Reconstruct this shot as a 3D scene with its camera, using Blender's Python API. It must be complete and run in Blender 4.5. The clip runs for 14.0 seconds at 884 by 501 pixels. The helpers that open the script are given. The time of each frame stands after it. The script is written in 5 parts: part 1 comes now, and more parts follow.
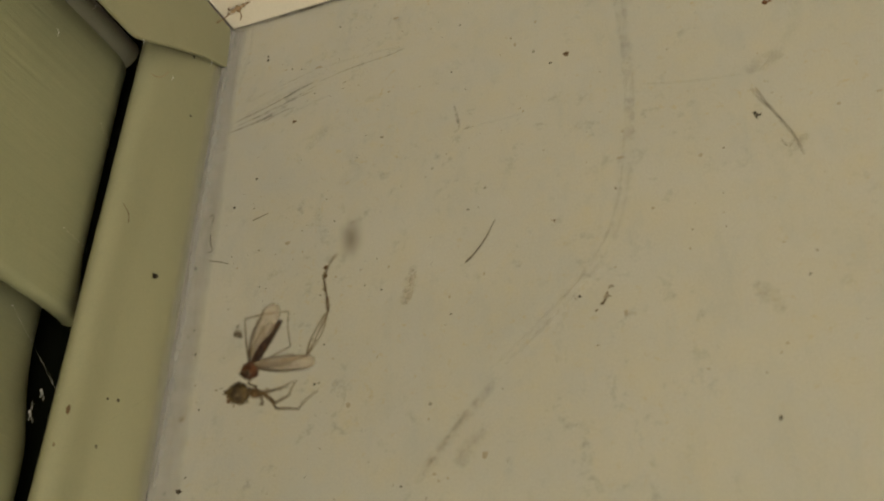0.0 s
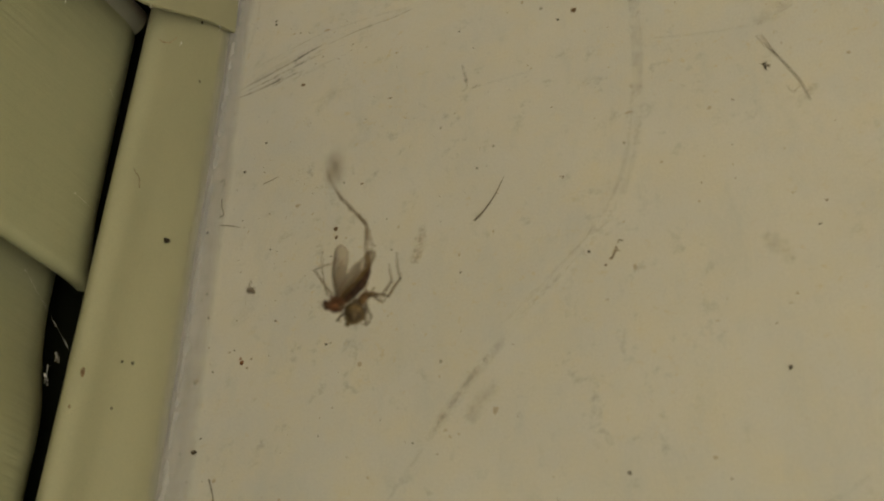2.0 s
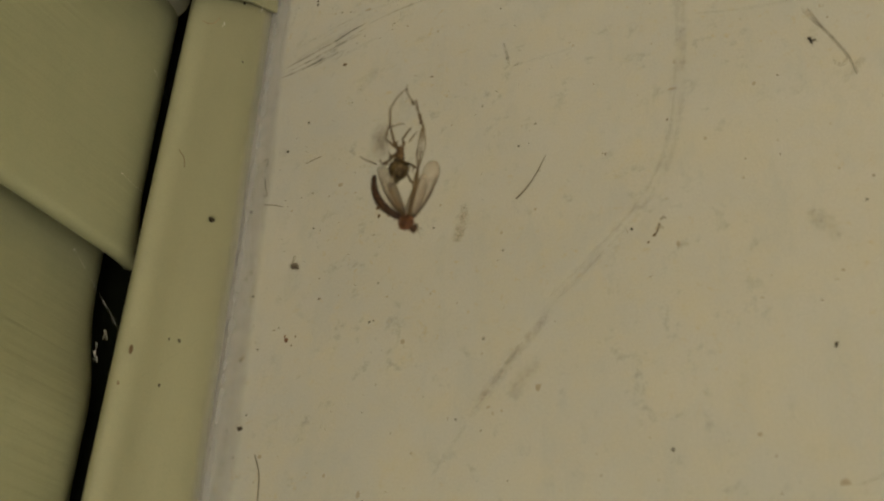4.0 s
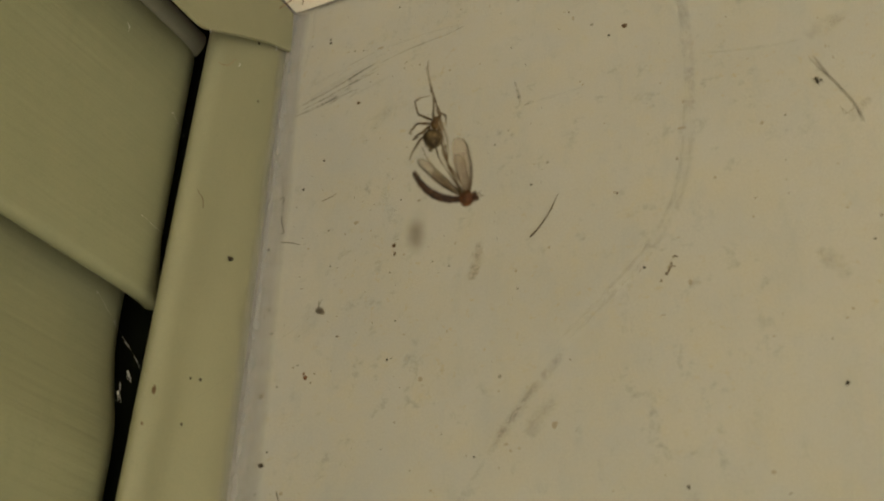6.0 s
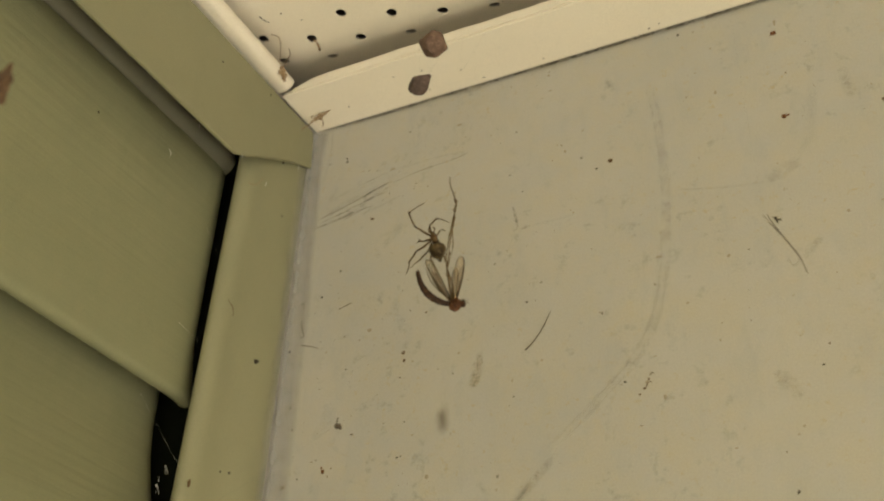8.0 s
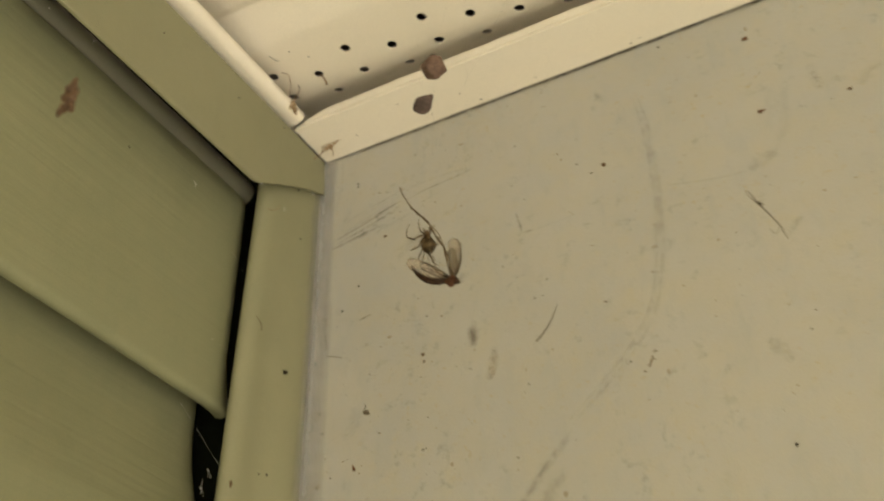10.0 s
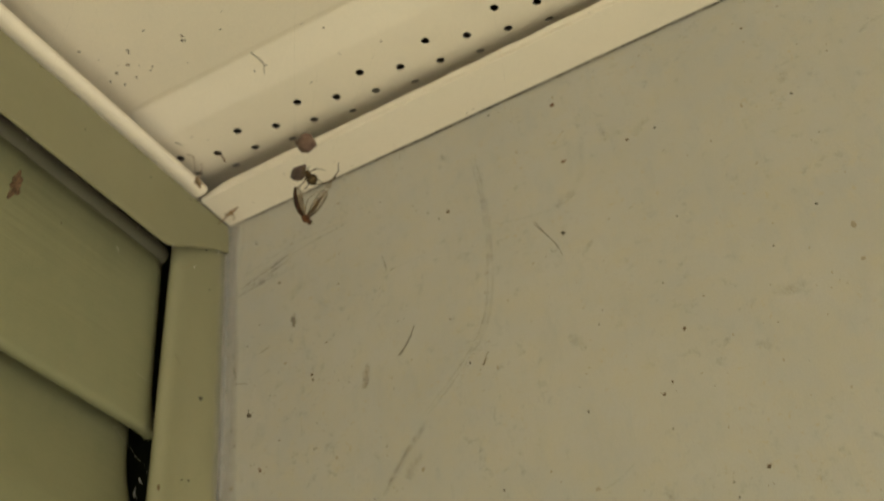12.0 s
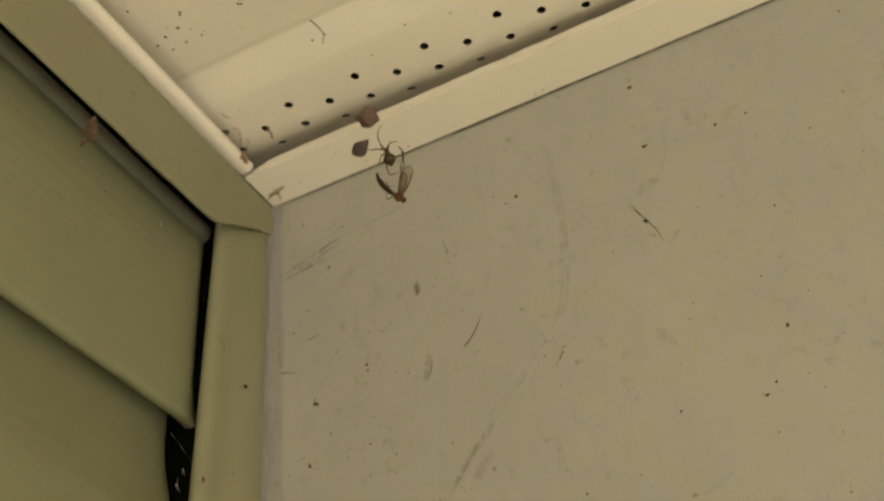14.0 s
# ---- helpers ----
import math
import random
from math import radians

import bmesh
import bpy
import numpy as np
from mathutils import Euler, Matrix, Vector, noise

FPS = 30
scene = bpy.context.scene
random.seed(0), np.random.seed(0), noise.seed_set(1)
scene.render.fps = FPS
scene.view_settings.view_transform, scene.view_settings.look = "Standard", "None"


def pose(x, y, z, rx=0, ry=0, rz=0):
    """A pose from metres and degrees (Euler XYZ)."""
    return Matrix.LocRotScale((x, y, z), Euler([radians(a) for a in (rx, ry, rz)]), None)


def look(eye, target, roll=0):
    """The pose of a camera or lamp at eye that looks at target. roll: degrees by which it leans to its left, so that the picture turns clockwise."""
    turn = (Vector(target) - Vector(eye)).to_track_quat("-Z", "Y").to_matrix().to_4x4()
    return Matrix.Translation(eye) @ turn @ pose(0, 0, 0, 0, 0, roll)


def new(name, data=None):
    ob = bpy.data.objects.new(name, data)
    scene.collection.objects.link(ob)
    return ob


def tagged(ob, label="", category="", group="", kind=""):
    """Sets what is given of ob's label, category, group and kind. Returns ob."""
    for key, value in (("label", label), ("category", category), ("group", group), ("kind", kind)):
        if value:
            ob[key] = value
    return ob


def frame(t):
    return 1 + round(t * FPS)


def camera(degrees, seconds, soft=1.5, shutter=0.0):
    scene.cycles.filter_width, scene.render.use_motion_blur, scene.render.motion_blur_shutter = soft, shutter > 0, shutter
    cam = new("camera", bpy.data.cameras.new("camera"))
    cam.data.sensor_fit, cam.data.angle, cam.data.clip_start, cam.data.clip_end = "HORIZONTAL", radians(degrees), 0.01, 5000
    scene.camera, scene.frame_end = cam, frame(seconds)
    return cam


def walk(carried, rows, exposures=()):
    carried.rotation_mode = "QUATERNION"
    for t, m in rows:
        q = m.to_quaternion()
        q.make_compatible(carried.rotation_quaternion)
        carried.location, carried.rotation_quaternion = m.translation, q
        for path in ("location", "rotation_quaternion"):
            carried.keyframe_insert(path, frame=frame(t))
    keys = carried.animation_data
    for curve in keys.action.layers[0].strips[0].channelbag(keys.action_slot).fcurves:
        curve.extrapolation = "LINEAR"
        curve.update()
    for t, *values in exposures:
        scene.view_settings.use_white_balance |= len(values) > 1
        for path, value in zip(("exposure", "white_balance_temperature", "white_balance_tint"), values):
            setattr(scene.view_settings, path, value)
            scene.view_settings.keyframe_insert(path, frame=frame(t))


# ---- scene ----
cam = camera(44.5, 14.0, 2.1, 0.3)
PATH = [
    (0, (0.186, -0.197, 2.206), (-0.556, 1.339, 3.251), 4.0),
    (0.5, (0.187, -0.196, 2.205), (-0.578, 1.34, 3.232), 3.5),
    (1, (0.188, -0.197, 2.204), (-0.589, 1.342, 3.219), 3.7),
    (1.5, (0.188, -0.194, 2.202), (-0.595, 1.344, 3.212), 3.7),
    (2, (0.188, -0.194, 2.203), (-0.598, 1.348, 3.205), 3.7),
    (2.5, (0.188, -0.193, 2.202), (-0.613, 1.35, 3.191), 3.7),
    (3, (0.187, -0.194, 2.202), (-0.642, 1.341, 3.181), 4.1),
    (5.3, (0.189, -0.195, 2.202), (-0.681, 1.326, 3.165), 4.6),
    (5.5, (0.189, -0.197, 2.203), (-0.679, 1.318, 3.179), 4.5),
    (6, (0.189, -0.202, 2.205), (-0.676, 1.308, 3.19), 4.2),
    (6.5, (0.196, -0.211, 2.205), (-0.653, 1.271, 3.246), 4.3),
    (7, (0.201, -0.222, 2.201), (-0.64, 1.252, 3.26), 4.1),
    (7.5, (0.201, -0.232, 2.203), (-0.671, 1.221, 3.264), 5.6),
    (7.7, (0.203, -0.235, 2.202), (-0.634, 1.231, 3.275), 5.1),
    (9.8, (0.205, -0.237, 2.19), (-0.672, 1.157, 3.325), 3.4),
    (10, (0.207, -0.246, 2.175), (-0.607, 1.162, 3.339), 1.6),
    (10.5, (0.221, -0.256, 2.132), (-0.509, 1.187, 3.309), -0.8),
    (11, (0.232, -0.272, 2.09), (-0.456, 1.149, 3.317), 0.5),
    (11.5, (0.244, -0.282, 2.082), (-0.474, 1.097, 3.341), -1.3),
    (12, (0.257, -0.285, 2.119), (-0.427, 1.114, 3.375), -4.8),
    (12.5, (0.247, -0.283, 2.132), (-0.429, 1.118, 3.39), -4.2),
    (13, (0.242, -0.269, 2.146), (-0.377, 1.178, 3.381), -5.8),
    (13.5, (0.231, -0.278, 2.141), (-0.418, 1.129, 3.405), -5.0),
    (14, (0.219, -0.276, 2.13), (-0.432, 1.126, 3.399), -3.5),
]
walk(cam, [(t, look(eye, target, roll)) for t, eye, target, roll in PATH],
     exposures=[(0, 1.91, 6340, 6), (3, 1.89, 6340, 6), (6.5, 1.93, 6430, 6), (7.5, 2.02, 6560, 5), (10, 2.12, 6500, 6), (10.5, 1.87, 6395, 4),
                (11, 1.87, 6285, 2), (11.5, 1.92, 6395, 3), (12, 1.70, 6535, 3), (12.5, 1.65, 6715, 5), (13.5, 1.62, 6695, 4), (14, 1.71, 6725, 6)])
cam.data.dof.use_dof = True
cam.data.dof.focus_distance = 0.30
cam.data.dof.aperture_fstop = 24.0

# ---- light: bright overcast day, soft light from the open side ----
world = bpy.data.worlds.new("sky")
scene.world = world
world.use_nodes = True
wn = world.node_tree.nodes
sky = wn.new("ShaderNodeTexSky")
sky.sky_type = "NISHITA"
sky.sun_disc = False
sky.sun_elevation = radians(48)
sky.sun_rotation = radians(140)
sky.air_density, sky.dust_density, sky.ozone_density = 1.6, 4.0, 0.6
wn["Background"].inputs["Strength"].default_value = 0.05
world.node_tree.links.new(sky.outputs[0], wn["Background"].inputs["Color"])
sun = new("sun", bpy.data.lights.new("sun", "SUN"))
sun.data.energy = 3.6
sun.data.angle = radians(25)
sun.data.color = (1.0, 0.93, 0.82)
sun.matrix_world = look((3.6, -3.4, 4.6), (0, 0, 0))


# ---- materials ----
def material(name, color, rough=0.5, metal=0.0):
    m = bpy.data.materials.new(name)
    m.use_nodes = True
    b = m.node_tree.nodes["Principled BSDF"]
    b.inputs["Base Color"].default_value = (*color, 1)
    b.inputs["Roughness"].default_value = rough
    b.inputs["Metallic"].default_value = metal
    return m


class Net:
    """Short hand for node networks on one material."""

    def __init__(self, m):
        self.m, self.t = m, m.node_tree
        self.b = self.t.nodes["Principled BSDF"]
        self.co = self.t.nodes.new("ShaderNodeTexCoord").outputs["Object"]

    def node(self, kind, **values):
        n = self.t.nodes.new(kind)
        for k, v in values.items():
            n.inputs[k.replace("_", " ")].default_value = v
        return n

    def link(self, a, b):
        self.t.links.new(a, b)

    def noise(self, scale, detail=4.0, rough=0.55, stretch=None):
        n = self.node("ShaderNodeTexNoise", Scale=scale, Detail=detail, Roughness=rough)
        src = self.co
        if stretch:
            mp = self.t.nodes.new("ShaderNodeMapping")
            mp.inputs["Scale"].default_value = stretch
            self.link(self.co, mp.inputs["Vector"])
            src = mp.outputs[0]
        self.link(src, n.inputs["Vector"])
        return n.outputs["Fac"]

    def ramp(self, fac, lo, hi):
        n = self.t.nodes.new("ShaderNodeMapRange")
        n.inputs["From Min"].default_value, n.inputs["From Max"].default_value = lo, hi
        self.link(fac, n.inputs["Value"])
        return n.outputs[0]

    def math(self, op, a, b):
        n = self.t.nodes.new("ShaderNodeMath")
        n.operation = op
        for i, v in enumerate((a, b)):
            if isinstance(v, (int, float)):
                n.inputs[i].default_value = v
            else:
                self.link(v, n.inputs[i])
        return n.outputs[0]

    def mix(self, fac, a, b):
        n = self.t.nodes.new("ShaderNodeMix")
        n.data_type = "RGBA"
        for sock, v in ((n.inputs[0], fac), (n.inputs[6], a), (n.inputs[7], b)):
            if isinstance(v, (int, float)):
                sock.default_value = v
            elif isinstance(v, tuple):
                sock.default_value = (*v, 1)
            else:
                self.link(v, sock)
        return n.outputs[2]

    def color(self, v):
        self.link(v, self.b.inputs["Base Color"])

    def rough(self, v):
        self.link(v, self.b.inputs["Roughness"])

    def bump(self, fac, strength, dist):
        n = self.t.nodes.new("ShaderNodeBump")
        n.inputs["Strength"].default_value, n.inputs["Distance"].default_value = strength, dist
        self.link(fac, n.inputs["Height"])
        old = self.b.inputs["Normal"].links
        if old:
            self.link(old[0].from_socket, n.inputs["Normal"])
        self.link(n.outputs[0], self.b.inputs["Normal"])


def paint(name, base, dark, warm, rough, specks=0.5, grain=None, fine=900, tooth=0.14, smudge=0.0):
    """Weathered outdoor paint or vinyl: broad tone shifts, fine mottle, dust specks, slight relief."""
    m = material(name, base, rough)
    n = Net(m)
    broad = n.ramp(n.noise(16, 4, 0.6), 0.35, 0.68)
    mid = n.ramp(n.noise(90, 6, 0.7), 0.4, 0.7)
    blot = n.ramp(n.noise(210, 3, 0.6), 0.55, 0.8)
    c = n.mix(n.math("MULTIPLY", broad, 0.6), base, dark)
    c = n.mix(n.math("MULTIPLY", mid, 0.5), c, warm)
    c = n.mix(n.math("MULTIPLY", n.math("MULTIPLY", blot, n.ramp(n.noise(22, 2), 0.42, 0.62)), 0.7), c, warm)
    smear = n.ramp(n.noise(120, 5, 0.7, (1.0, 1.0, 0.35)), 0.52, 0.75)
    c = n.mix(n.math("MULTIPLY", smear, 0.6), c, dark)
    if smudge:
        # finger-sized grey smudges and small ochre blots, each with an outline of its own
        grey = n.math("MULTIPLY", n.ramp(n.noise(170, 6, 0.75), 0.56, 0.70), n.ramp(n.noise(26, 2), 0.40, 0.60))
        c = n.mix(n.math("MULTIPLY", grey, smudge), c, (0.25, 0.245, 0.21))
        ochre = n.math("MULTIPLY", n.ramp(n.noise(300, 5, 0.75), 0.57, 0.70), n.ramp(n.noise(24, 3), 0.44, 0.60))
        c = n.mix(n.math("MULTIPLY", ochre, smudge), c, (0.405, 0.315, 0.17))
    if specks:
        v = n.node("ShaderNodeTexVoronoi", Scale=150.0, Randomness=1.0)
        n.link(n.co, v.inputs["Vector"])
        size = n.math("MULTIPLY", n.ramp(n.noise(60, 2), 0.5, 0.75), 0.11)
        dot = n.math("LESS_THAN", v.outputs["Distance"], size)
        c = n.mix(n.math("MULTIPLY", dot, specks), c, (0.09, 0.075, 0.045))
    pores = n.ramp(n.noise(2600, 3, 0.7), 0.3, 0.7)
    shade = n.math("ADD", 1.0 - tooth / 2, n.math("MULTIPLY", pores, tooth))
    mul = n.t.nodes.new("ShaderNodeVectorMath")
    mul.operation = "SCALE"
    n.link(c, mul.inputs[0])
    n.link(shade, mul.inputs["Scale"])
    c = mul.outputs[0]
    n.color(c)
    wear = n.math("ADD", rough - 0.06, n.math("MULTIPLY", n.noise(120, 3), 0.12))
    n.rough(wear)
    if grain:
        # embossed wood grain: broad streaks in patches, fine lines between
        patchy = n.ramp(n.noise(14, 3), 0.35, 0.65)
        streaks = n.math("MULTIPLY", n.ramp(n.noise(190, 4, 0.6, grain), 0.35, 0.65), n.math("ADD", 0.35, patchy))
        n.bump(streaks, 0.24, 0.0006)
        n.bump(n.noise(520, 4, 0.7, grain), 0.12, 0.0005)
    n.bump(n.noise(fine, 4), 0.12, 0.0003)
    return m


def hide(name, base, dark, pale, rough, scale=1.0, relief=0.25):
    """Skin of tiny dried things: mottle and grain at a fraction of a millimetre."""
    m = material(name, base, rough)
    n = Net(m)
    c = n.mix(n.ramp(n.noise(700 * scale, 4, 0.65), 0.40, 0.62), dark, base)
    c = n.mix(n.math("MULTIPLY", n.ramp(n.noise(1500 * scale, 3, 0.6), 0.52, 0.68), 0.85), c, pale)
    n.color(c)
    n.rough(n.math("ADD", rough - 0.1, n.math("MULTIPLY", n.noise(1800 * scale, 3), 0.2)))
    n.bump(n.noise(3000 * scale, 3, 0.6), relief, 0.0001)
    n.bump(n.noise(900 * scale, 3, 0.6), relief, 0.0003)
    return m


WALL = paint("grey_wall_paint", (0.438, 0.418, 0.363), (0.355, 0.352, 0.322), (0.455, 0.40, 0.27), 0.62, 0.6, None, 900, 0.20, 0.9)
SIDING = paint("sage_vinyl_siding", (0.221, 0.220, 0.122), (0.194, 0.195, 0.106), (0.234, 0.223, 0.122), 0.55, 0.15, (1.0, 0.05, 1.0))
TRIM = paint("sage_vinyl_trim", (0.244, 0.233, 0.136), (0.220, 0.214, 0.124), (0.256, 0.236, 0.134), 0.55, 0.12)
WHITE = paint("cream_vinyl_soffit", (0.792, 0.7225, 0.60), (0.742, 0.6825, 0.565), (0.792, 0.7125, 0.575), 0.5, 0.1)
STRIP = paint("grey_utility_strip", (0.165, 0.160, 0.112), (0.135, 0.13, 0.095), (0.165, 0.15, 0.098), 0.4, 0.0)
# near-black without sheen: the shade behind the siding ends, put into the colour
GAP_SHADE = material("black_gap_shade", (0.006, 0.007, 0.004), 0.9)
WOODM = paint("roof_deck_wood", (0.10, 0.075, 0.05), (0.07, 0.05, 0.035), (0.12, 0.08, 0.05), 0.8, 0.0, (1, 0.05, 1))
GROUND = paint("pale_concrete", (0.38, 0.36, 0.315), (0.31, 0.295, 0.26), (0.37, 0.335, 0.28), 0.85, 0.0, None, 60)
SPECK = hide("black_fly_speck", (0.045, 0.034, 0.021), (0.026, 0.02, 0.013), (0.075, 0.055, 0.03), 0.6)
BROWN = hide("brown_dirt_speck", (0.13, 0.082, 0.04), (0.085, 0.05, 0.023), (0.19, 0.13, 0.07), 0.7)
RUST = hide("rust_brown_speck", (0.14, 0.055, 0.018), (0.075, 0.026, 0.009), (0.24, 0.125, 0.05), 0.7)
FAINT = material("faint_tan_grime_spot", (0.31, 0.262, 0.185), 0.8)
HAIR = hide("dark_brown_fibre", (0.10, 0.08, 0.054), (0.06, 0.046, 0.03), (0.17, 0.14, 0.10), 0.5)
LINT = hide("grey_lint", (0.17, 0.145, 0.11), (0.12, 0.10, 0.075), (0.24, 0.21, 0.165), 0.9)
TAN = hide("tan_dry_debris", (0.32, 0.225, 0.125), (0.19, 0.12, 0.06), (0.46, 0.35, 0.22), 0.8)
MUD = hide("brown_dried_mud", (0.225, 0.15, 0.08), (0.12, 0.076, 0.04), (0.33, 0.235, 0.135), 0.85)
REDBR = hide("reddish_brown_debris", (0.12, 0.066, 0.03), (0.05, 0.026, 0.012), (0.21, 0.128, 0.06), 0.8)
SAC = hide("papery_brown_egg_sac", (0.165, 0.105, 0.077), (0.12, 0.076, 0.056), (0.205, 0.138, 0.10), 0.8, 0.6)
SAC_DARK = hide("papery_grey_brown_egg_sac", (0.105, 0.074, 0.062), (0.068, 0.049, 0.041), (0.14, 0.10, 0.08), 0.8, 0.6)
ABDO = hide("mottled_brown_spider_skin", (0.085, 0.058, 0.023), (0.026, 0.017, 0.009), (0.15, 0.105, 0.048), 0.6, 0.62)
CEPH = hide("brown_carapace", (0.105, 0.060, 0.024), (0.055, 0.03, 0.012), (0.16, 0.10, 0.042), 0.45, 1.2)
LEG = hide("banded_tan_leg", (0.115, 0.076, 0.031), (0.058, 0.036, 0.015), (0.18, 0.124, 0.055), 0.55, 0.7)
LEG_DARK = hide("dark_leg_joint", (0.045, 0.027, 0.011), (0.026, 0.015, 0.007), (0.07, 0.043, 0.018), 0.6)
THORAX = hide("rust_red_thorax", (0.098, 0.038, 0.015), (0.04, 0.017, 0.008), (0.19, 0.085, 0.034), 0.6, 1.1)
GASTER = hide("dark_brown_abdomen", (0.042, 0.019, 0.009), (0.018, 0.009, 0.005), (0.095, 0.046, 0.019), 0.45, 0.9)
VEIN = material("brown_wing_vein", (0.045, 0.029, 0.015), 0.5)


GAP_SHADE.node_tree.nodes["Principled BSDF"].inputs["Specular IOR Level"].default_value = 0.0
for dull in (SPECK, BROWN, RUST, ABDO, CEPH, LEG, LEG_DARK, THORAX, GASTER, SAC, SAC_DARK, VEIN, HAIR):
    dull.node_tree.nodes["Principled BSDF"].inputs["Specular IOR Level"].default_value = 0.15


def film_material(name, color, clear, rough=0.35):
    """Thin translucent film: part clear, part coloured."""
    m = material(name, color, rough)
    m.node_tree.nodes["Principled BSDF"].inputs["Alpha"].default_value = 1 - clear
    return m


WING = film_material("smoky_wing_film", (0.27, 0.20, 0.115), 0.68, 0.3)
SILK = film_material("pale_silk", (0.60, 0.57, 0.50), 0.72, 0.4)
SILK_BRIGHT = film_material("dusty_pale_silk", (0.70, 0.68, 0.62), 0.2, 0.4)


def scuff_material(name, color, strength):
    """A rubbed mark or painted shade line: patchy pigment that fades out across and along the strip."""
    m = material(name, color, 0.7)
    n = Net(m)
    uv = n.t.nodes.new("ShaderNodeUVMap").outputs[0]
    s = n.t.nodes.new("ShaderNodeSeparateXYZ")
    n.link(uv, s.inputs[0])
    across = n.math("SUBTRACT", 1.0, n.math("POWER", n.math("ABSOLUTE", s.outputs[1], 0.0), 1.6))
    along = n.ramp(n.math("MULTIPLY", s.outputs[0], n.math("SUBTRACT", 1.0, s.outputs[0])), 0.0, 0.09)
    patch = n.ramp(n.noise(1100, 4, 0.8), 0.32, 0.68)
    streak = n.ramp(n.noise(260, 3, 0.6), 0.3, 0.62)
    a = n.math("MULTIPLY", n.math("MULTIPLY", across, along), n.math("MULTIPLY", patch, streak))
    n.link(n.math("MULTIPLY", a, strength), n.b.inputs["Alpha"])
    return m


SCUFF_GREY = scuff_material("grey_rub_mark", (0.24, 0.23, 0.21), 0.21)
RUB = scuff_material("pale_grey_rub_band", (0.27, 0.262, 0.255), 0.155)
SCUFF_DARK = scuff_material("dark_pencil_scratch", (0.12, 0.11, 0.09), 0.75)
SCUFF_BROWN = scuff_material("brown_rub_mark", (0.25, 0.19, 0.125), 0.38)
STAIN = scuff_material("yellow_stain", (0.44, 0.30, 0.11), 0.95)
STAIN_FAINT = scuff_material("faint_ochre_stain", (0.37, 0.27, 0.12), 0.38)
CAULK = scuff_material("grey_caulk", (0.385, 0.372, 0.345), 1.0)
for link in list(CAULK.node_tree.links):
    if link.to_socket.name == "Alpha":
        CAULK.node_tree.links.remove(link)
net = Net(CAULK)
sides = net.t.nodes.new("ShaderNodeSeparateXYZ")
net.link(net.t.nodes.new("ShaderNodeUVMap").outputs[0], sides.inputs[0])
feather = net.math("SUBTRACT", 1.0, net.math("ABSOLUTE", sides.outputs[1], 0.0))
feather = net.math("ADD", feather, net.math("MULTIPLY", net.math("SUBTRACT", net.noise(240, 5, 0.65), 0.5), 0.5))
net.link(net.math("MULTIPLY", net.ramp(feather, 0.0, 1.0), 0.5), net.b.inputs["Alpha"])
net.color(net.mix(net.ramp(net.noise(200, 4, 0.7), 0.35, 0.7), (0.385, 0.37, 0.35), (0.33, 0.32, 0.305)))
JOINT_SHADE = scuff_material("joint_shade_line", (0.085, 0.07, 0.046), 1.5)


# ---- building helpers ----
def part(name, bm, mat, parent=None, label="", smooth=True):
    me = bpy.data.meshes.new(name)
    bmesh.ops.recalc_face_normals(bm, faces=bm.faces)
    bm.to_mesh(me)
    bm.free()
    me.materials.append(mat)
    if smooth:
        for p in me.polygons:
            p.use_smooth = True
        me.set_sharp_from_angle(angle=radians(50))
    ob = new(name, me)
    if parent:
        ob.parent = parent
    if label:
        tagged(ob, label)
    return ob


def box(bm, lo, hi):
    v = [bm.verts.new((x, y, z)) for x in (lo[0], hi[0]) for y in (lo[1], hi[1]) for z in (lo[2], hi[2])]
    for q in ((0, 1, 3, 2), (4, 6, 7, 5), (0, 4, 5, 1), (2, 3, 7, 6), (0, 2, 6, 4), (1, 5, 7, 3)):
        bm.faces.new([v[i] for i in q])
    return v


def prism(bm, ring, a, b):
    """Closed section ring of points, from the map a to the map b."""
    va, vb = [bm.verts.new(a(*p)) for p in ring], [bm.verts.new(b(*p)) for p in ring]
    n = len(ring)
    for i in range(n):
        bm.faces.new((va[i], va[(i + 1) % n], vb[(i + 1) % n], vb[i]))
    bm.faces.new(va)
    bm.faces.new(list(reversed(vb)))


def skin(line, thick):
    """The closed ring of a sheet of that thickness, whose outer side follows the line."""
    pts = [Vector(p) for p in line]
    back = []
    for i, p in enumerate(pts):
        d = (pts[min(i + 1, len(pts) - 1)] - pts[max(i - 1, 0)]).normalized()
        back.append(p + Vector((-d.y, d.x)) * thick)
    return [tuple(p) for p in pts] + [tuple(p) for p in reversed(back)]


def arc(cx, cy, r, a0, a1, n=6):
    return [(cx + r * math.cos(radians(a0 + (a1 - a0) * i / n)), cy + r * math.sin(radians(a0 + (a1 - a0) * i / n))) for i in range(n + 1)]


def tube(bm, pts, radii, seg=6):
    pts = [Vector(p) for p in pts]
    if isinstance(radii, (int, float)):
        radii = [radii] * len(pts)
    rings, side = [], None
    for i, p in enumerate(pts):
        d = (pts[min(i + 1, len(pts) - 1)] - pts[max(i - 1, 0)]).normalized()
        if side is None:
            side = d.orthogonal().normalized()
        side = (side - d * side.dot(d)).normalized()
        up = d.cross(side)
        rings.append([bm.verts.new(p + (side * math.cos(2 * math.pi * k / seg) + up * math.sin(2 * math.pi * k / seg)) * radii[i]) for k in range(seg)])
    for a, b in zip(rings, rings[1:]):
        for k in range(seg):
            bm.faces.new((a[k], a[(k + 1) % seg], b[(k + 1) % seg], b[k]))
    bm.faces.new(list(reversed(rings[0])))
    bm.faces.new(rings[-1])


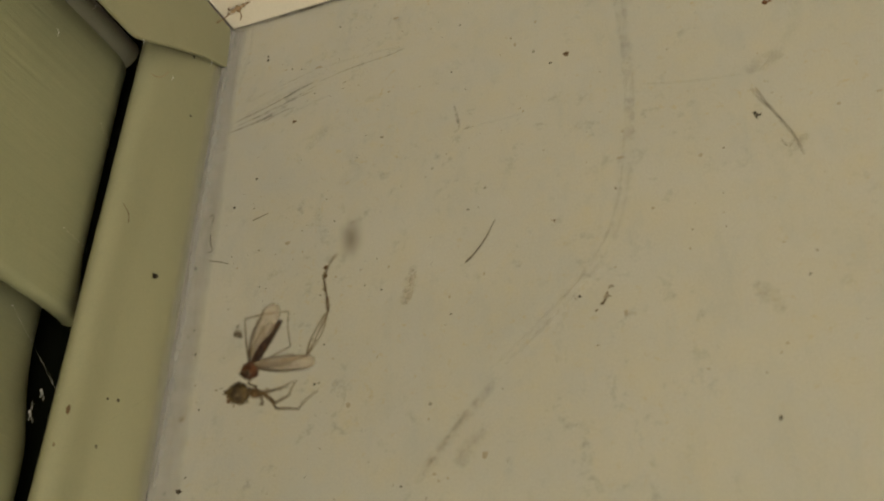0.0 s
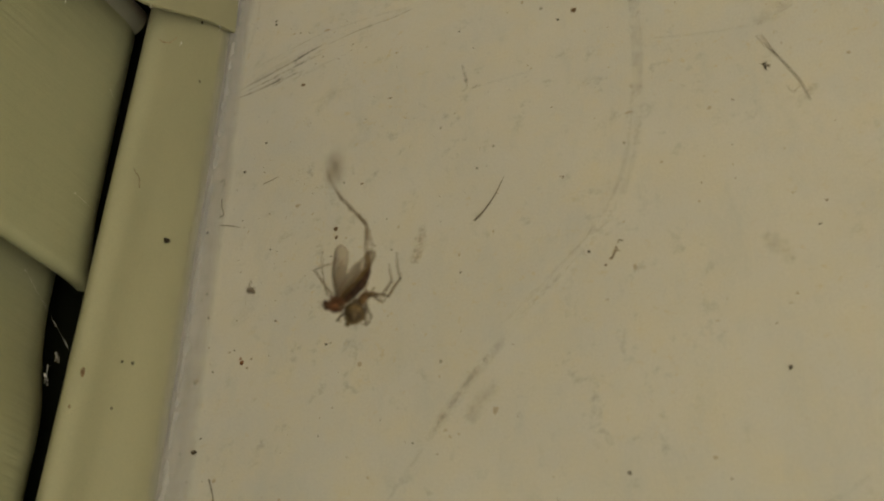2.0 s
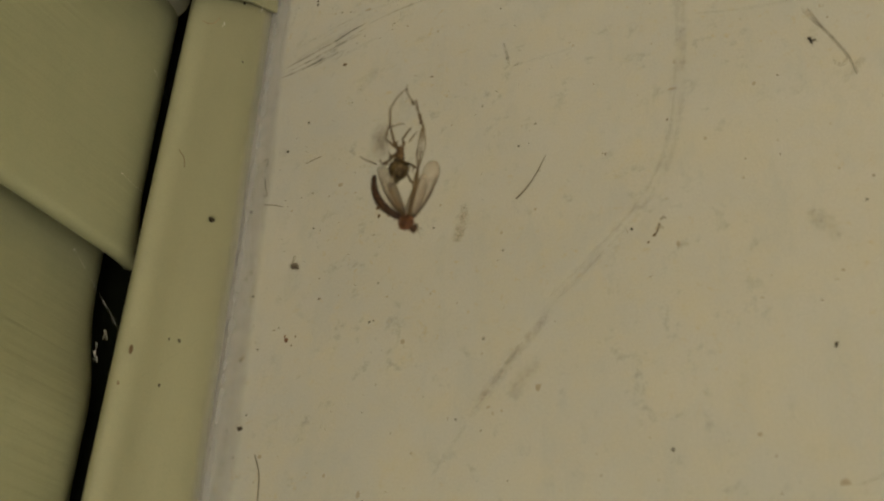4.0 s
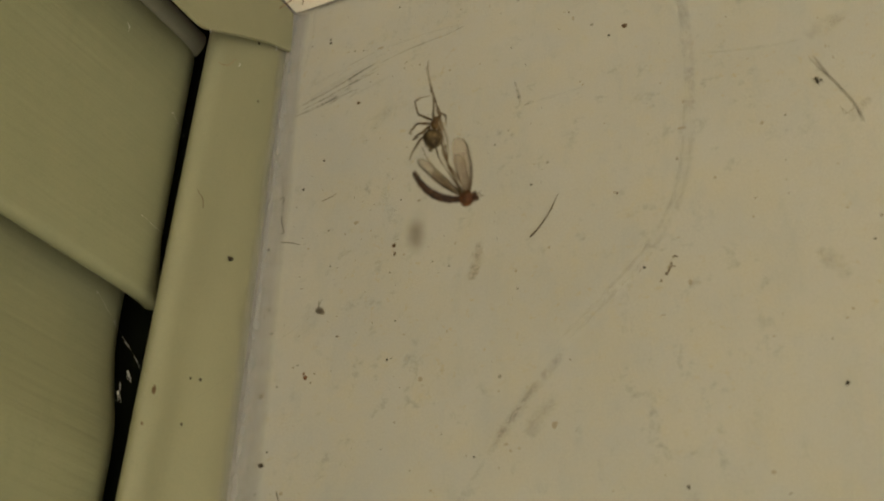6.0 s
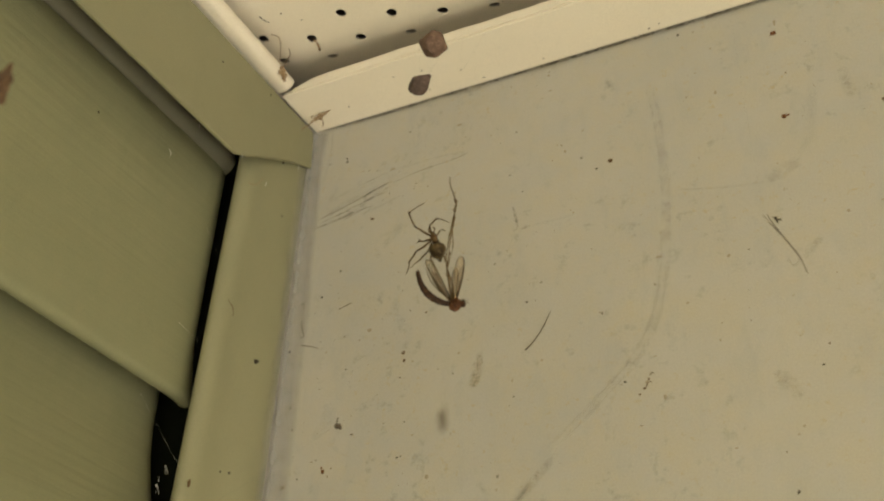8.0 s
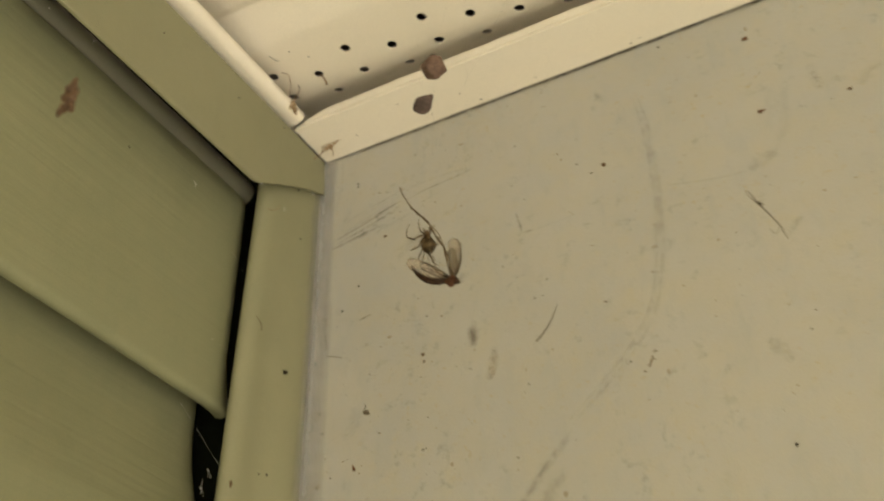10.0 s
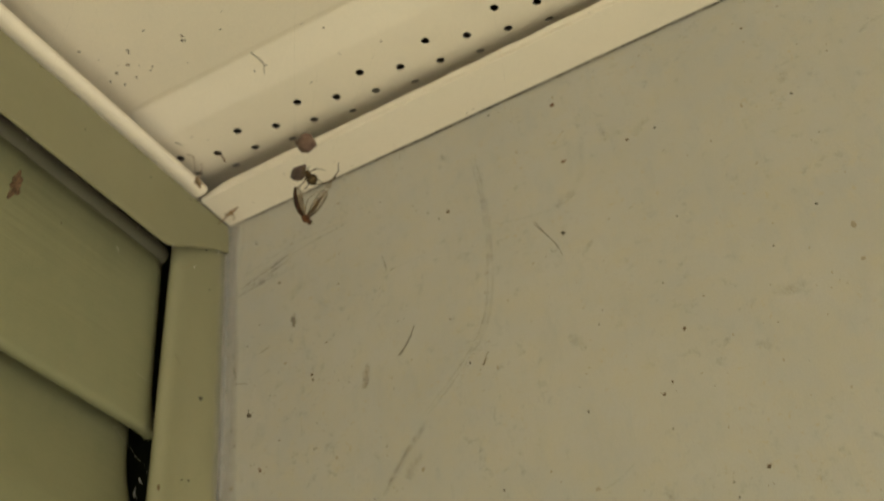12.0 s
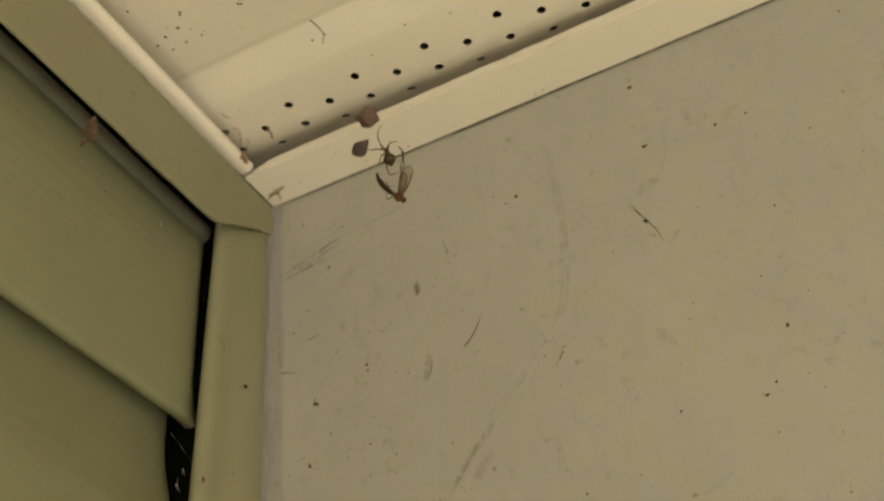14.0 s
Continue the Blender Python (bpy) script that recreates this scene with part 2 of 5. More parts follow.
def smooth_line(pts, n=4):
    """Catmull-Rom through the points."""
    p = [Vector(q) for q in pts]
    p = [2 * p[0] - p[1]] + p + [2 * p[-1] - p[-2]]
    out = []
    for i in range(1, len(p) - 2):
        for k in range(n):
            t = k / n
            a, b, c, d = p[i - 1:i + 3]
            out.append(0.5 * (2 * b + (c - a) * t + (2 * a - 5 * b + 4 * c - d) * t * t + (3 * b - a - 3 * c + d) * t ** 3))
    return out + [p[-2]]


def lump(bm, centre, size, seed, rough=0.25, sub=2, freq=1.6):
    """An uneven rounded clod."""
    made = bmesh.ops.create_icosphere(bm, subdivisions=sub, radius=1.0)["verts"]
    for v in made:
        k = 1 + rough * noise.noise(v.co * freq + Vector((seed * 3.7, seed, -seed * 1.3)))
        v.co = Vector(centre) + Vector((v.co.x * size[0], v.co.y * size[1], v.co.z * size[2])) * k


def thing(name, label, category, at=(0, 0, 0), group="", kind=""):
    ob = new(name)
    ob.empty_display_size = 0.002
    ob.location = at
    return tagged(ob, label, category, group, kind)


MM = 0.001
FACE = 0.0145  # face of the corner trim
LIFT = 0.020  # the eave rises slightly along the flat wall


def rise(x):
    return LIFT * (x - 0.02)


# ---- the ground and the roof that close the place ----
bm = bmesh.new()
box(bm, (-60, -90, -0.2), (90, 60, 0))
tagged(part("ground", bm, GROUND, smooth=False), "pale concrete ground below the eave", "ground", kind="structure")

# ---- flat painted wall ----
bm = bmesh.new()
box(bm, (-0.12, 0.0, 0.0), (3.0, 0.12, 2.62))
wall_north = tagged(part("wall_north", bm, WALL, smooth=False), "flat grey-beige painted wall, scuffed and fly-specked", "wall", kind="structure")

bm = bmesh.new()
box(bm, (0.1565, -0.0035, 1.2), (1.1, -0.0002, 2.2195))
BOARD = paint("tan_grey_board_paint", (0.41, 0.385, 0.305), (0.38, 0.355, 0.285), (0.43, 0.38, 0.25), 0.62, 0.5)
board = part("trim_board", bm, BOARD, wall_north, "flat painted board with a brown gap along its top edge", smooth=False)
bev = board.modifiers.new("edge", "BEVEL")
bev.width, bev.segments = 0.0008, 2
bm = bmesh.new()
box(bm, (0.1550, -0.0009, 2.2190), (1.1, -0.0001, 2.2206))
part("brown_gap_line", bm, BROWN, wall_north)

# caulk smeared along the corner, thin and ragged at both edges
def spread(z):
    """The corner trim stands further out along the flat wall lower down."""
    return FACE + 0.040 * max(0.0, 2.425 - z)


bm = bmesh.new()
uv = bm.loops.layers.uv.new("UVMap")
caulk_rows = []
for i in range(80):
    z = 2.4335 - i * 0.0046
    w = 0.0052 + 0.0030 * min(1, i / 35) + 0.0016 * noise.noise((z * 40, 2, 0))
    f = spread(z)
    j = 0.0003 * noise.noise((z * 60, 7, 0))
    points = ((f - 0.0002, -0.0062 + 4 * j, -1.0), (f + 0.0001, -0.0046, -0.6), (f + 0.0003, -0.0030, -0.25), (f + 0.0009, -0.0016 + j, 0.0),
              (f + 0.0021, -0.0007, 0.15), (f + 0.0036, -0.00035, 0.3), (f + 0.8 * w, -0.00022, 0.65), (f + w, -0.00012, 1.0))
    caulk_rows.append([(bm.verts.new((x, y, z)), i / 79, v) for x, y, v in points])
for a, b in zip(caulk_rows, caulk_rows[1:]):
    for k in range(7):
        quad = (a[k], b[k], b[k + 1], a[k + 1])
        face = bm.faces.new([q[0] for q in quad])
        for loop, q in zip(face.loops, quad):
            loop[uv].uv = (q[1], q[2])
part("caulk_bead", bm, CAULK, wall_north, "pale grey caulk smeared along the corner")


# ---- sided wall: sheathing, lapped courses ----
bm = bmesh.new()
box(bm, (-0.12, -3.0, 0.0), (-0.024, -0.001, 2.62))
# added block fills the channel pocket with painted shade
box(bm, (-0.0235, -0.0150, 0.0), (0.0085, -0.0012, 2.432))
wall_west = tagged(part("wall_west", bm, GAP_SHADE, smooth=False), "sage-green lapped vinyl siding on a sheathed wall, blackened as gap shade", "wall", kind="structure")

COURSE, LAP = 0.119, 2.3236


def lean(y, z):
    """The corner channel narrows slightly downward."""
    return y * (1 - 0.63 * (2.398 - max(z, 2.2)))


def course(z0, top):
    """One dutch-lap course: rounded butt edge, flat face, then a hollow that runs back under the next course."""
    line = [(-0.0012, z0 + 0.0012)] + arc(0.0016, z0 + 0.0026, 0.0026, -110, 0, 6)
    line += [(0.0040, z0 + 0.02), (0.0034, z0 + 0.05), (0.0028, z0 + 0.074)]
    for i in range(1, 17):
        k = i / 16
        j = k ** 0.75
        line.append((0.0028 - 0.0105 * j * j * (3 - 2 * j), z0 + 0.074 + 0.047 * k))
    line += [(-0.0082, z0 + 0.132), (-0.0084, z0 + 0.150)]
    line = [p for p in line if p[1] <= top]
    return skin(line, 0.0011)


def hollow(h):
    """0 on the flat face of a course, 1 in the hollow above it."""
    k = min(1.0, max(0.0, (h - 0.070) / 0.022))
    return k * k * (3 - 2 * k)


def cut(h):
    """The slanting cut of a plank's end, deeper into the channel at its foot and in its hollow."""
    return 0.0010 * max(0.0, 1 - h / 0.07) - 0.0010 * max(0.0, 1 - h / 0.007) ** 2 + 0.0045 * hollow(h)


planks = []
for i in range(0, 18):
    z0 = LAP - i * COURSE
    bm = bmesh.new()
    ring = course(z0, 2.4045)
    # the cut end is rolled back, shaping in the shade that fades toward the channel
    ends = [[bm.verts.new((x - back * min(1.0, 0.10 + (z - z0) / 0.014) * (1.0 + 0.5 * hollow(z - z0)), lean(-0.0230, z) + cut(z - z0) - short, z)) for x, z in ring] for short, back in
            ((3.0, 0), (0.022, 0), (0.0105, 0.0001)) + tuple((0.0082 - 0.0105 * math.sin(radians(b)), 0.0002 + 0.0105 * (1 - math.cos(radians(b)))) for b in range(5, 82, 7))]
    for a, b in zip(ends, ends[1:]):
        for k in range(len(ring)):
            bm.faces.new((a[k], a[(k + 1) % len(ring)], b[(k + 1) % len(ring)], b[k]))
    bm.faces.new(ends[0])
    bm.faces.new(list(reversed(ends[-1])))
    planks.append(part("siding_plank", bm, SIDING, wall_west, "sage-green vinyl siding course with embossed grain"))

bm = bmesh.new()
prism(bm, [(-0.006, 2.402)] + arc(-0.002, 2.4095, 0.0052, -80, 80, 8) + [(-0.006, 2.417)],
      lambda x, z: (x, -3.0, z), lambda x, z: (x, -0.14, z))
prism(bm, [(-0.006, 2.402)] + arc(-0.002, 2.4095, 0.0052, -80, 80, 8) + [(-0.006, 2.417)],
      lambda x, z: (x, -0.1398, z), lambda x, z: (x, -0.0245, z - 0.0014))
part("utility_strip", bm, STRIP, wall_west, "grey strip tucked under the top trim")

# ---- green trim pieces on the sided wall ----


bm = bmesh.new()
prof = [(0.0005, -0.0008), (FACE - 0.0026, -0.0008)] + arc(FACE - 0.0026, -0.0034, 0.0026, 90, 0, 6)
prof += [(FACE, -0.010), (FACE - 0.0001, -0.0145), (FACE - 0.0001, -0.0185), (FACE - 0.0003, -0.0220)]
prof += [(FACE - 0.0039 + 0.0035 * math.cos(radians(b)), -0.0236 - 0.0062 * math.sin(radians(b))) for b in range(8, 206, 14)]
ring = skin(list(reversed(prof)), 0.0012)


def flare(x, y, z):
    """Only the part toward the flat wall stands further out."""
    k = min(1.0, max(0.0, (y + 0.021) / 0.016)) * min(1.0, max(0.0, x / FACE))
    return x + (spread(max(z, 2.15)) - FACE) * k * k * (3 - 2 * k)


levels = [[bm.verts.new((flare(x, y, z), lean(y, z), z)) for x, y in ring] for z in (1.2, 2.15, 2.2, 2.25, 2.31, 2.37, 2.425)]
for a, b in zip(levels, levels[1:]):
    for k in range(len(ring)):
        bm.faces.new((a[k], a[(k + 1) % len(ring)], b[(k + 1) % len(ring)], b[k]))
bm.faces.new(levels[0])
bm.faces.new(list(reversed(levels[-1])))
corner_trim = tagged(part("trim", bm, TRIM), "sage-green vinyl corner channel beside the siding ends", "trim", kind="structure")

TOPF = 0.0172
bm = bmesh.new()
outline = [(-3.0, 2.3945), (-0.0440, 2.3945), (-0.0422, 2.3947), (-0.0405, 2.3952), (-0.0355, 2.3982), (-0.0248, 2.4052), (-0.0133, 2.4122), (-0.0022, 2.4175), (-0.0018, 2.4335), (-3.0, 2.4335)]
TILT = 0.11  # its lower edge stands further out


def out(z):
    return TOPF + 0.0012 - TILT * (z - 2.4005)


prism(bm, outline, lambda y, z: (out(z) - 0.0014, y, z), lambda y, z: (out(z), y, z))
top_trim = tagged(part("trim", bm, TRIM, smooth=False), "sage-green vinyl trim with a mitred end under the soffit", "trim", kind="structure")
bv = top_trim.modifiers.new("edge", "BEVEL")
bv.width, bv.segments, bv.limit_method = 0.0004, 2, "ANGLE"

# ---- cream soffit: channels and perforated panel ----
bm = bmesh.new()
bot = 2.4345
leg = [(-0.0010, bot), (-0.012, bot - 0.0003)] + arc(-0.0213, bot, 0.0003, -90, -190, 5) + \
      [(-0.0208, bot + 0.0020), (-0.0195, bot + 0.0010), (-0.012, bot + 0.0009), (-0.0010, bot + 0.0012)]
prism(bm, leg, lambda y, z: (0.0149, y, z + rise(0.0149)), lambda y, z: (0.85, y, z + rise(0.85)))
# its turned-up inner edge, slightly crumpled, folding down to nothing at the corner
last = None
for i in range(141):
    x = 0.0185 + 0.0018 * i if i < 130 else 0.2525 + 0.0543 * (i - 130)
    k = min(1.0, i / 7)
    top = bot + 0.0014 + 0.0028 * k * (2 - k) + 0.00045 * noise.noise((x * 70, 4, 0)) * k + 0.0002 * noise.noise((x * 400, 9, 0))
    y = -0.0214 - 0.00035 * noise.noise((x * 90, 1, 5))
    row = [bm.verts.new((x, y + dy, z + rise(x))) for dy, z in ((0.0006, bot + 0.0010), (-0.0002, bot + 0.0010), (-0.0003, top), (0.0005, top))]
    if last:
        for q in range(4):
            bm.faces.new((last[q], last[(q + 1) % 4], row[(q + 1) % 4], row[q]))
    else:
        bm.faces.new(row)
    last = row
bm.faces.new(list(reversed(last)))
tagged(part("trim", bm, WHITE, smooth=False), "cream vinyl soffit channel along the flat wall", "trim", kind="structure")

bm = bmesh.new()
side_leg = [(0.002, 2.4362), (0.0148, 2.4355)] + arc(0.0163, 2.4384, 0.0029, -95, 70, 9) + [(0.0148, 2.4405), (0.002, 2.4374)]
prism(bm, side_leg, lambda x, z: (x, -0.83, z), lambda x, z: (x, -0.0224, z))
tagged(part("trim", bm, WHITE), "cream vinyl soffit channel along the sided wall", "trim", kind="structure")

PLATE = 2.448
PITCH = 0.0303
bm = bmesh.new()
cache = {}


def vert(x, y, z):
    key = (round(x, 5), round(y, 5), round(z, 5))
    if key not in cache:
        cache[key] = bm.verts.new((x, y, z))
    return cache[key]


x_first = 0.0447 - 2 * PITCH - PITCH / 4
cells = 58
EDGE = [-0.0388, -0.0328, -0.0267, -0.0205, -0.0143]


def sweep(y):
    """The panel turns up toward the wall."""
    return 0.0 if y < -0.0275 else 0.0045 * ((y + 0.0275) / 0.0132) ** 2


rows_y = [-0.0359, -0.0297, -0.0236, -0.0174]
edges_y = EDGE
for r, yc in enumerate(rows_y):
    ya, yb = edges_y[r], edges_y[r + 1]
    for c in range(cells):
        xa = x_first + c * PITCH / 2
        xb = xa + PITCH / 2
        corners = [vert(xa, ya, PLATE + sweep(ya)), vert(xb, ya, PLATE + sweep(ya)), vert(xb, yb, PLATE + sweep(yb)), vert(xa, yb, PLATE + sweep(yb))]
        if (c + r) % 2:
            bm.faces.new(corners)
            continue
        xc = (xa + xb) / 2
        ring = [bm.verts.new((xc + 0.00172 * math.cos(a), yc + 0.00172 * math.sin(a), PLATE + sweep(ya) + (sweep(yb) - sweep(ya)) * (yc + 0.00172 * math.sin(a) - ya) / (yb - ya))) for a in [math.pi * (1.25 + k / 8) for k in range(16)]]
        rim = [bm.verts.new(v.co) for v in ring]
        deep = [bm.verts.new((v.co.x, v.co.y, v.co.z + 0.0005)) for v in ring]
        for s in range(4):
            a, b = corners[s], corners[(s + 1) % 4]
            arcv = [ring[(s * 4 + k) % 16] for k in range(5)]
            bm.faces.new((a, b, arcv[4], arcv[3], arcv[2], arcv[1], arcv[0]))
        for k in range(16):
            bm.faces.new((rim[k], deep[k], deep[(k + 1) % 16], rim[(k + 1) % 16]))
# plain part of the panel: flat, step down, flat again
xl, xr = x_first, x_first + cells * PITCH / 2
section = [(-0.0388, PLATE), (-0.0478, PLATE), (-0.0498, PLATE + 0.0003), (-0.0535, PLATE + 0.0014), (-0.0590, PLATE + 0.0034), (-0.0632, PLATE + 0.0048), (-0.0644, PLATE + 0.0050), (-0.0656, PLATE + 0.0044), (-0.0670, PLATE + 0.0042)]
for base in range(7):
    y = -0.0670 - 0.118 * base
    section += [(y - 0.045, PLATE + 0.0040), (y - 0.088, PLATE + 0.0040), (y - 0.100, PLATE - 0.0004), (y - 0.112, PLATE + 0.0044), (y - 0.118, PLATE + 0.0042)]
for (ya, za), (yb, zb) in zip(section, section[1:]):
    bm.faces.new((vert(xl, ya, za), vert(xr, ya, za), vert(xr, yb, zb), vert(xl, yb, zb)))
top_z = PLATE + sweep(edges_y[4])
bm.faces.new((vert(xl, edges_y[4], top_z), vert(xr, edges_y[4], top_z), vert(xr, -0.0003, PLATE + 0.008), vert(xl, -0.0003, PLATE + 0.008)))
ceiling = part("ceiling", bm, WHITE)
tagged(ceiling, "cream vinyl soffit panel with rows of vent holes", "soffit", kind="structure")

# unseen roof deck, rafters side and fascia above the soffit, sized to even the light
bm = bmesh.new()
box(bm, (-0.3, -0.90, 2.56), (0.90, 0.3, 2.64))
box(bm, (-0.012, -0.86, 2.415), (0.885, -0.833, 2.56))
box(bm, (0.855, -0.83, 2.42), (0.885, -0.003, 2.56))
tagged(part("roof", bm, WOODM, smooth=False), "unseen dark timber roof deck and fascia over the soffit", "roof", kind="structure")


# ---- marks and specks on the wall ----
def speck(at, normal_axis, r, mat, parent, seed, tall=0.4):
    """A dried droplet or grain of dirt, flattened on its surface."""
    bm = bmesh.new()
    s = [r * (0.8 + 0.5 * random.random()) for _ in range(3)]
    s["xyz".index(normal_axis)] = r * tall
    lump(bm, at, s, seed, 0.9, 2, 1.5)
    return part("dirt_speck", bm, mat, parent)


def wall_specks(rows, mat, shrink=0.66):
    for i, (x, z, r) in enumerate(rows):
        speck((x, -0.0001, z), "y", r * MM * shrink, mat, wall_north, i * 1.7 + x * 90)


wall_specks([(0.0185, 2.3483, .60), (0.0275, 2.3658, .55), (0.0332, 2.3741, .42), (0.0604, 2.3092, .45), (0.0223, 2.3291, .45),
             (0.0242, 2.322, .45), (0.1175, 2.3906, .45), (0.053, 2.4237, .37), (0.0293, 2.4194, .5), (0.0295, 2.418, .5),
             (0.1434, 2.4333, .55), (0.1725, 2.3188, .38), (0.206, 2.3499, .45), (0.2325, 2.3249, .45), (0.0271, 2.2861, .9),
             (0.1323, 2.2715, .48), (0.1057, 2.2569, .48), (0.2027, 2.2484, .45)], SPECK)
wall_specks([(0.2064, 2.3916, .75), (0.2488, 2.3346, .8), (0.1632, 2.2549, .85), (0.2096, 2.2392, .8), (0.1961, 2.3259, .5),
             (0.2023, 2.2531, .55), (0.1248, 2.3217, .6), (0.1638, 2.289, .75), (0.2537, 2.3819, .7)], SPECK, 0.5)
wall_specks([(0.0591, 2.3411, .7), (0.0596, 2.3386, .6), (0.1217, 2.3922, .85), (0.0425, 2.3916, .75), (0.1958, 2.3913, .8),
             (0.1993, 2.3068, .65), (0.1919, 2.2898, .5), (0.2458, 2.4211, .75), (0.2128, 2.2548, .9), (0.1992, 2.3063, .5),
             (0.1297, 2.3192, .40), (0.1303, 2.3199, .28), (0.1309, 2.3216, .45), (0.1285, 2.3177, .38), (0.1885, 2.2865, .7),
             (0.0387, 2.3062, .35), (0.0395, 2.3085, .3)], BROWN)
wall_specks([(0.1707, 2.3934, 1.2), (0.1704, 2.4238, 1.2), (0.0368, 2.3078, .85), (0.0363, 2.3089, .5), (0.1717, 2.3936, .6)], RUST)
# fine scatter of dust grains over the rest of the wall, denser toward the corner
bm = bmesh.new()
rnd = random.Random(5)
for i in range(300):
    x, z = 0.02 + rnd.random() ** 1.2 * 0.36, 2.19 + rnd.random() * 0.25
    r = 0.00007 + 0.00015 * rnd.random() ** 2.5
    lump(bm, (x, -0.00003, z), (r * (1 + 2 * rnd.random() ** 3), r * 0.5, r * (1 + 2 * rnd.random() ** 3)), i, 0.8, 1)
part("dust_grains", bm, BROWN, wall_north)["kind"] = "stuff"
bm = bmesh.new()
for i in range(130):
    x, z = 0.020 + rnd.random() ** 1.7 * 0.08, 2.22 + rnd.random() * 0.21
    r = 0.00009 + 0.00017 * rnd.random() ** 2.5
    lump(bm, (x, -0.00003, z), (r * (1 + 1.5 * rnd.random() ** 3), r * 0.5, r), i, 0.5, 1)
part("dust_grains", bm, SPECK, wall_north)["kind"] = "stuff"
# faint tan grime spots, some drawn out into short smears
bm = bmesh.new()
for i in range(280):
    x, z = 0.022 + rnd.random() * 0.38, 2.19 + rnd.random() * 0.245
    r = 0.00014 + 0.00034 * rnd.random() ** 3
    lump(bm, (x, -0.00002, z), (r * (1 + 1.6 * rnd.random() ** 3), 0.00005, r * (1 + 2.2 * rnd.random() ** 3)), i, 0.9, 1, 2.2)
part("grime_spots", bm, FAINT, wall_north)["kind"] = "stuff"


def scuff(pts, width, mat, seed=0, depth=-0.00012, parent=None, taper=0.5):
    """A thin strip, rubbed mark or painted shade, that follows a line on the wall."""
    line = smooth_line([(x, 0, z) for x, z in pts], 8)
    bm = bmesh.new()
    uv = bm.loops.layers.uv.new("UVMap")
    n = len(line)
    rows = []
    for i, p in enumerate(line):
        d = (line[min(i + 1, n - 1)] - line[max(i - 1, 0)]).normalized()
        s = Vector((-d.z, 0, d.x))
        w = width * (1 + 0.4 * noise.noise((i * 0.5, seed * 5.1, 0))) * (1 - taper * abs(2 * i / (n - 1) - 1) ** 2)
        rows.append([(p + s * w * k, i / (n - 1), k) for k in (-1, 0, 1)])
    for a, b in zip(rows, rows[1:]):
        for k in (0, 1):
            quad = (a[k], a[k + 1], b[k + 1], b[k])
            f = bm.faces.new([bm.verts.new((q[0].x, depth, q[0].z)) for q in quad])
            for loop, q in zip(f.loops, quad):
                loop[uv].uv = (q[1], q[2])
    return part("scuff_or_shade_mark", bm, mat, parent or wall_north)


# the long curved rub: a wide pale band with a darker streak along each side
rub = [(0.1338, 2.4170), (0.1362, 2.4000), (0.1374, 2.3722), (0.1345, 2.3434), (0.1278, 2.3285), (0.1175, 2.3175), (0.1048, 2.3061)]
scuff(rub, 0.0024, RUB, 1, taper=0.15)
scuff([(x + 0.0009, z - 0.0003) for x, z in rub], 0.0007, RUB, 7, depth=-0.00016, taper=0.3)
scuff([(x - 0.0010, z + 0.0003) for x, z in rub], 0.0006, RUB, 2, depth=-0.00020, taper=0.3)
scuff(rub[1:3] + [(0.1368, 2.3600)], 0.0013, RUB, 41, depth=-0.00024)
scuff([(0.1071, 2.3055), (0.0965, 2.2934), (0.0883, 2.2822)], 0.0019, SCUFF_BROWN, 3)
scuff([(0.1020, 2.3005), (0.0965, 2.2940), (0.0900, 2.2845)], 0.0007, SCUFF_GREY, 13, depth=-0.00016)
scuff([(0.1045, 2.2950), (0.1005, 2.2895), (0.0985, 2.2850)], 0.0026, STAIN_FAINT, 4)
scuff([(0.0880, 2.2815), (0.0835, 2.2750), (0.0800, 2.2700)], 0.0009, SCUFF_GREY, 5)
scuff([(0.0204, 2.3961), (0.0337, 2.4000), (0.0497, 2.4057)], 0.0006, SCUFF_DARK, 6)
scuff([(0.0222, 2.3947), (0.0361, 2.3985), (0.0482, 2.4018)], 0.0005, SCUFF_DARK, 7)
scuff([(0.0190, 2.3929), (0.0302, 2.3949), (0.0402, 2.3990)], 0.0006, SCUFF_DARK, 8)
scuff([(0.0240, 2.3975), (0.0330, 2.4010), (0.0440, 2.4045)], 0.0016, SCUFF_GREY, 9, depth=-0.00009)
scuff([(0.0291, 2.4035), (0.0452, 2.4088), (0.0640, 2.4100), (0.0753, 2.4095)], 0.0005, SCUFF_GREY, 10)
scuff([(0.0756, 2.4088), (0.0700, 2.4075), (0.0577, 2.4062), (0.0480, 2.4040)], 0.0004, SCUFF_DARK, 11)
for i in range(11):
    x, z = 0.021 + 0.020 * rnd.random(), 2.3925 + 0.012 * rnd.random()
    l, a = 0.004 + 0.010 * rnd.random(), 0.27 + 0.25 * (rnd.random() - 0.5)
    scuff([(x, z), (x + l * 0.5 * math.cos(a), z + l * 0.5 * math.sin(a) + 0.0003), (x + l * math.cos(a), z + l * math.sin(a))], 0.0003 + 0.0003 * rnd.random(), SCUFF_DARK if i % 2 else SCUFF_GREY, 60 + i, depth=-0.00018)
for i in range(16):
    x, z = 0.022 + 0.06 * rnd.random(), 2.34 + 0.085 * rnd.random()
    l, a = 0.002 + 0.004 * rnd.random(), 3.1 * rnd.random()
    scuff([(x, z), (x + l * 0.5 * math.cos(a), z + l * 0.5 * math.sin(a) + 0.0006), (x + l * math.cos(a), z + l * math.sin(a))], 0.0005 + 0.0012 * rnd.random(), SCUFF_GREY, 80 + i, depth=-0.00007)
scuff([(0.0914, 2.3841), (0.0925, 2.3800), (0.0935, 2.3757)], 0.0006, SCUFF_DARK, 12)
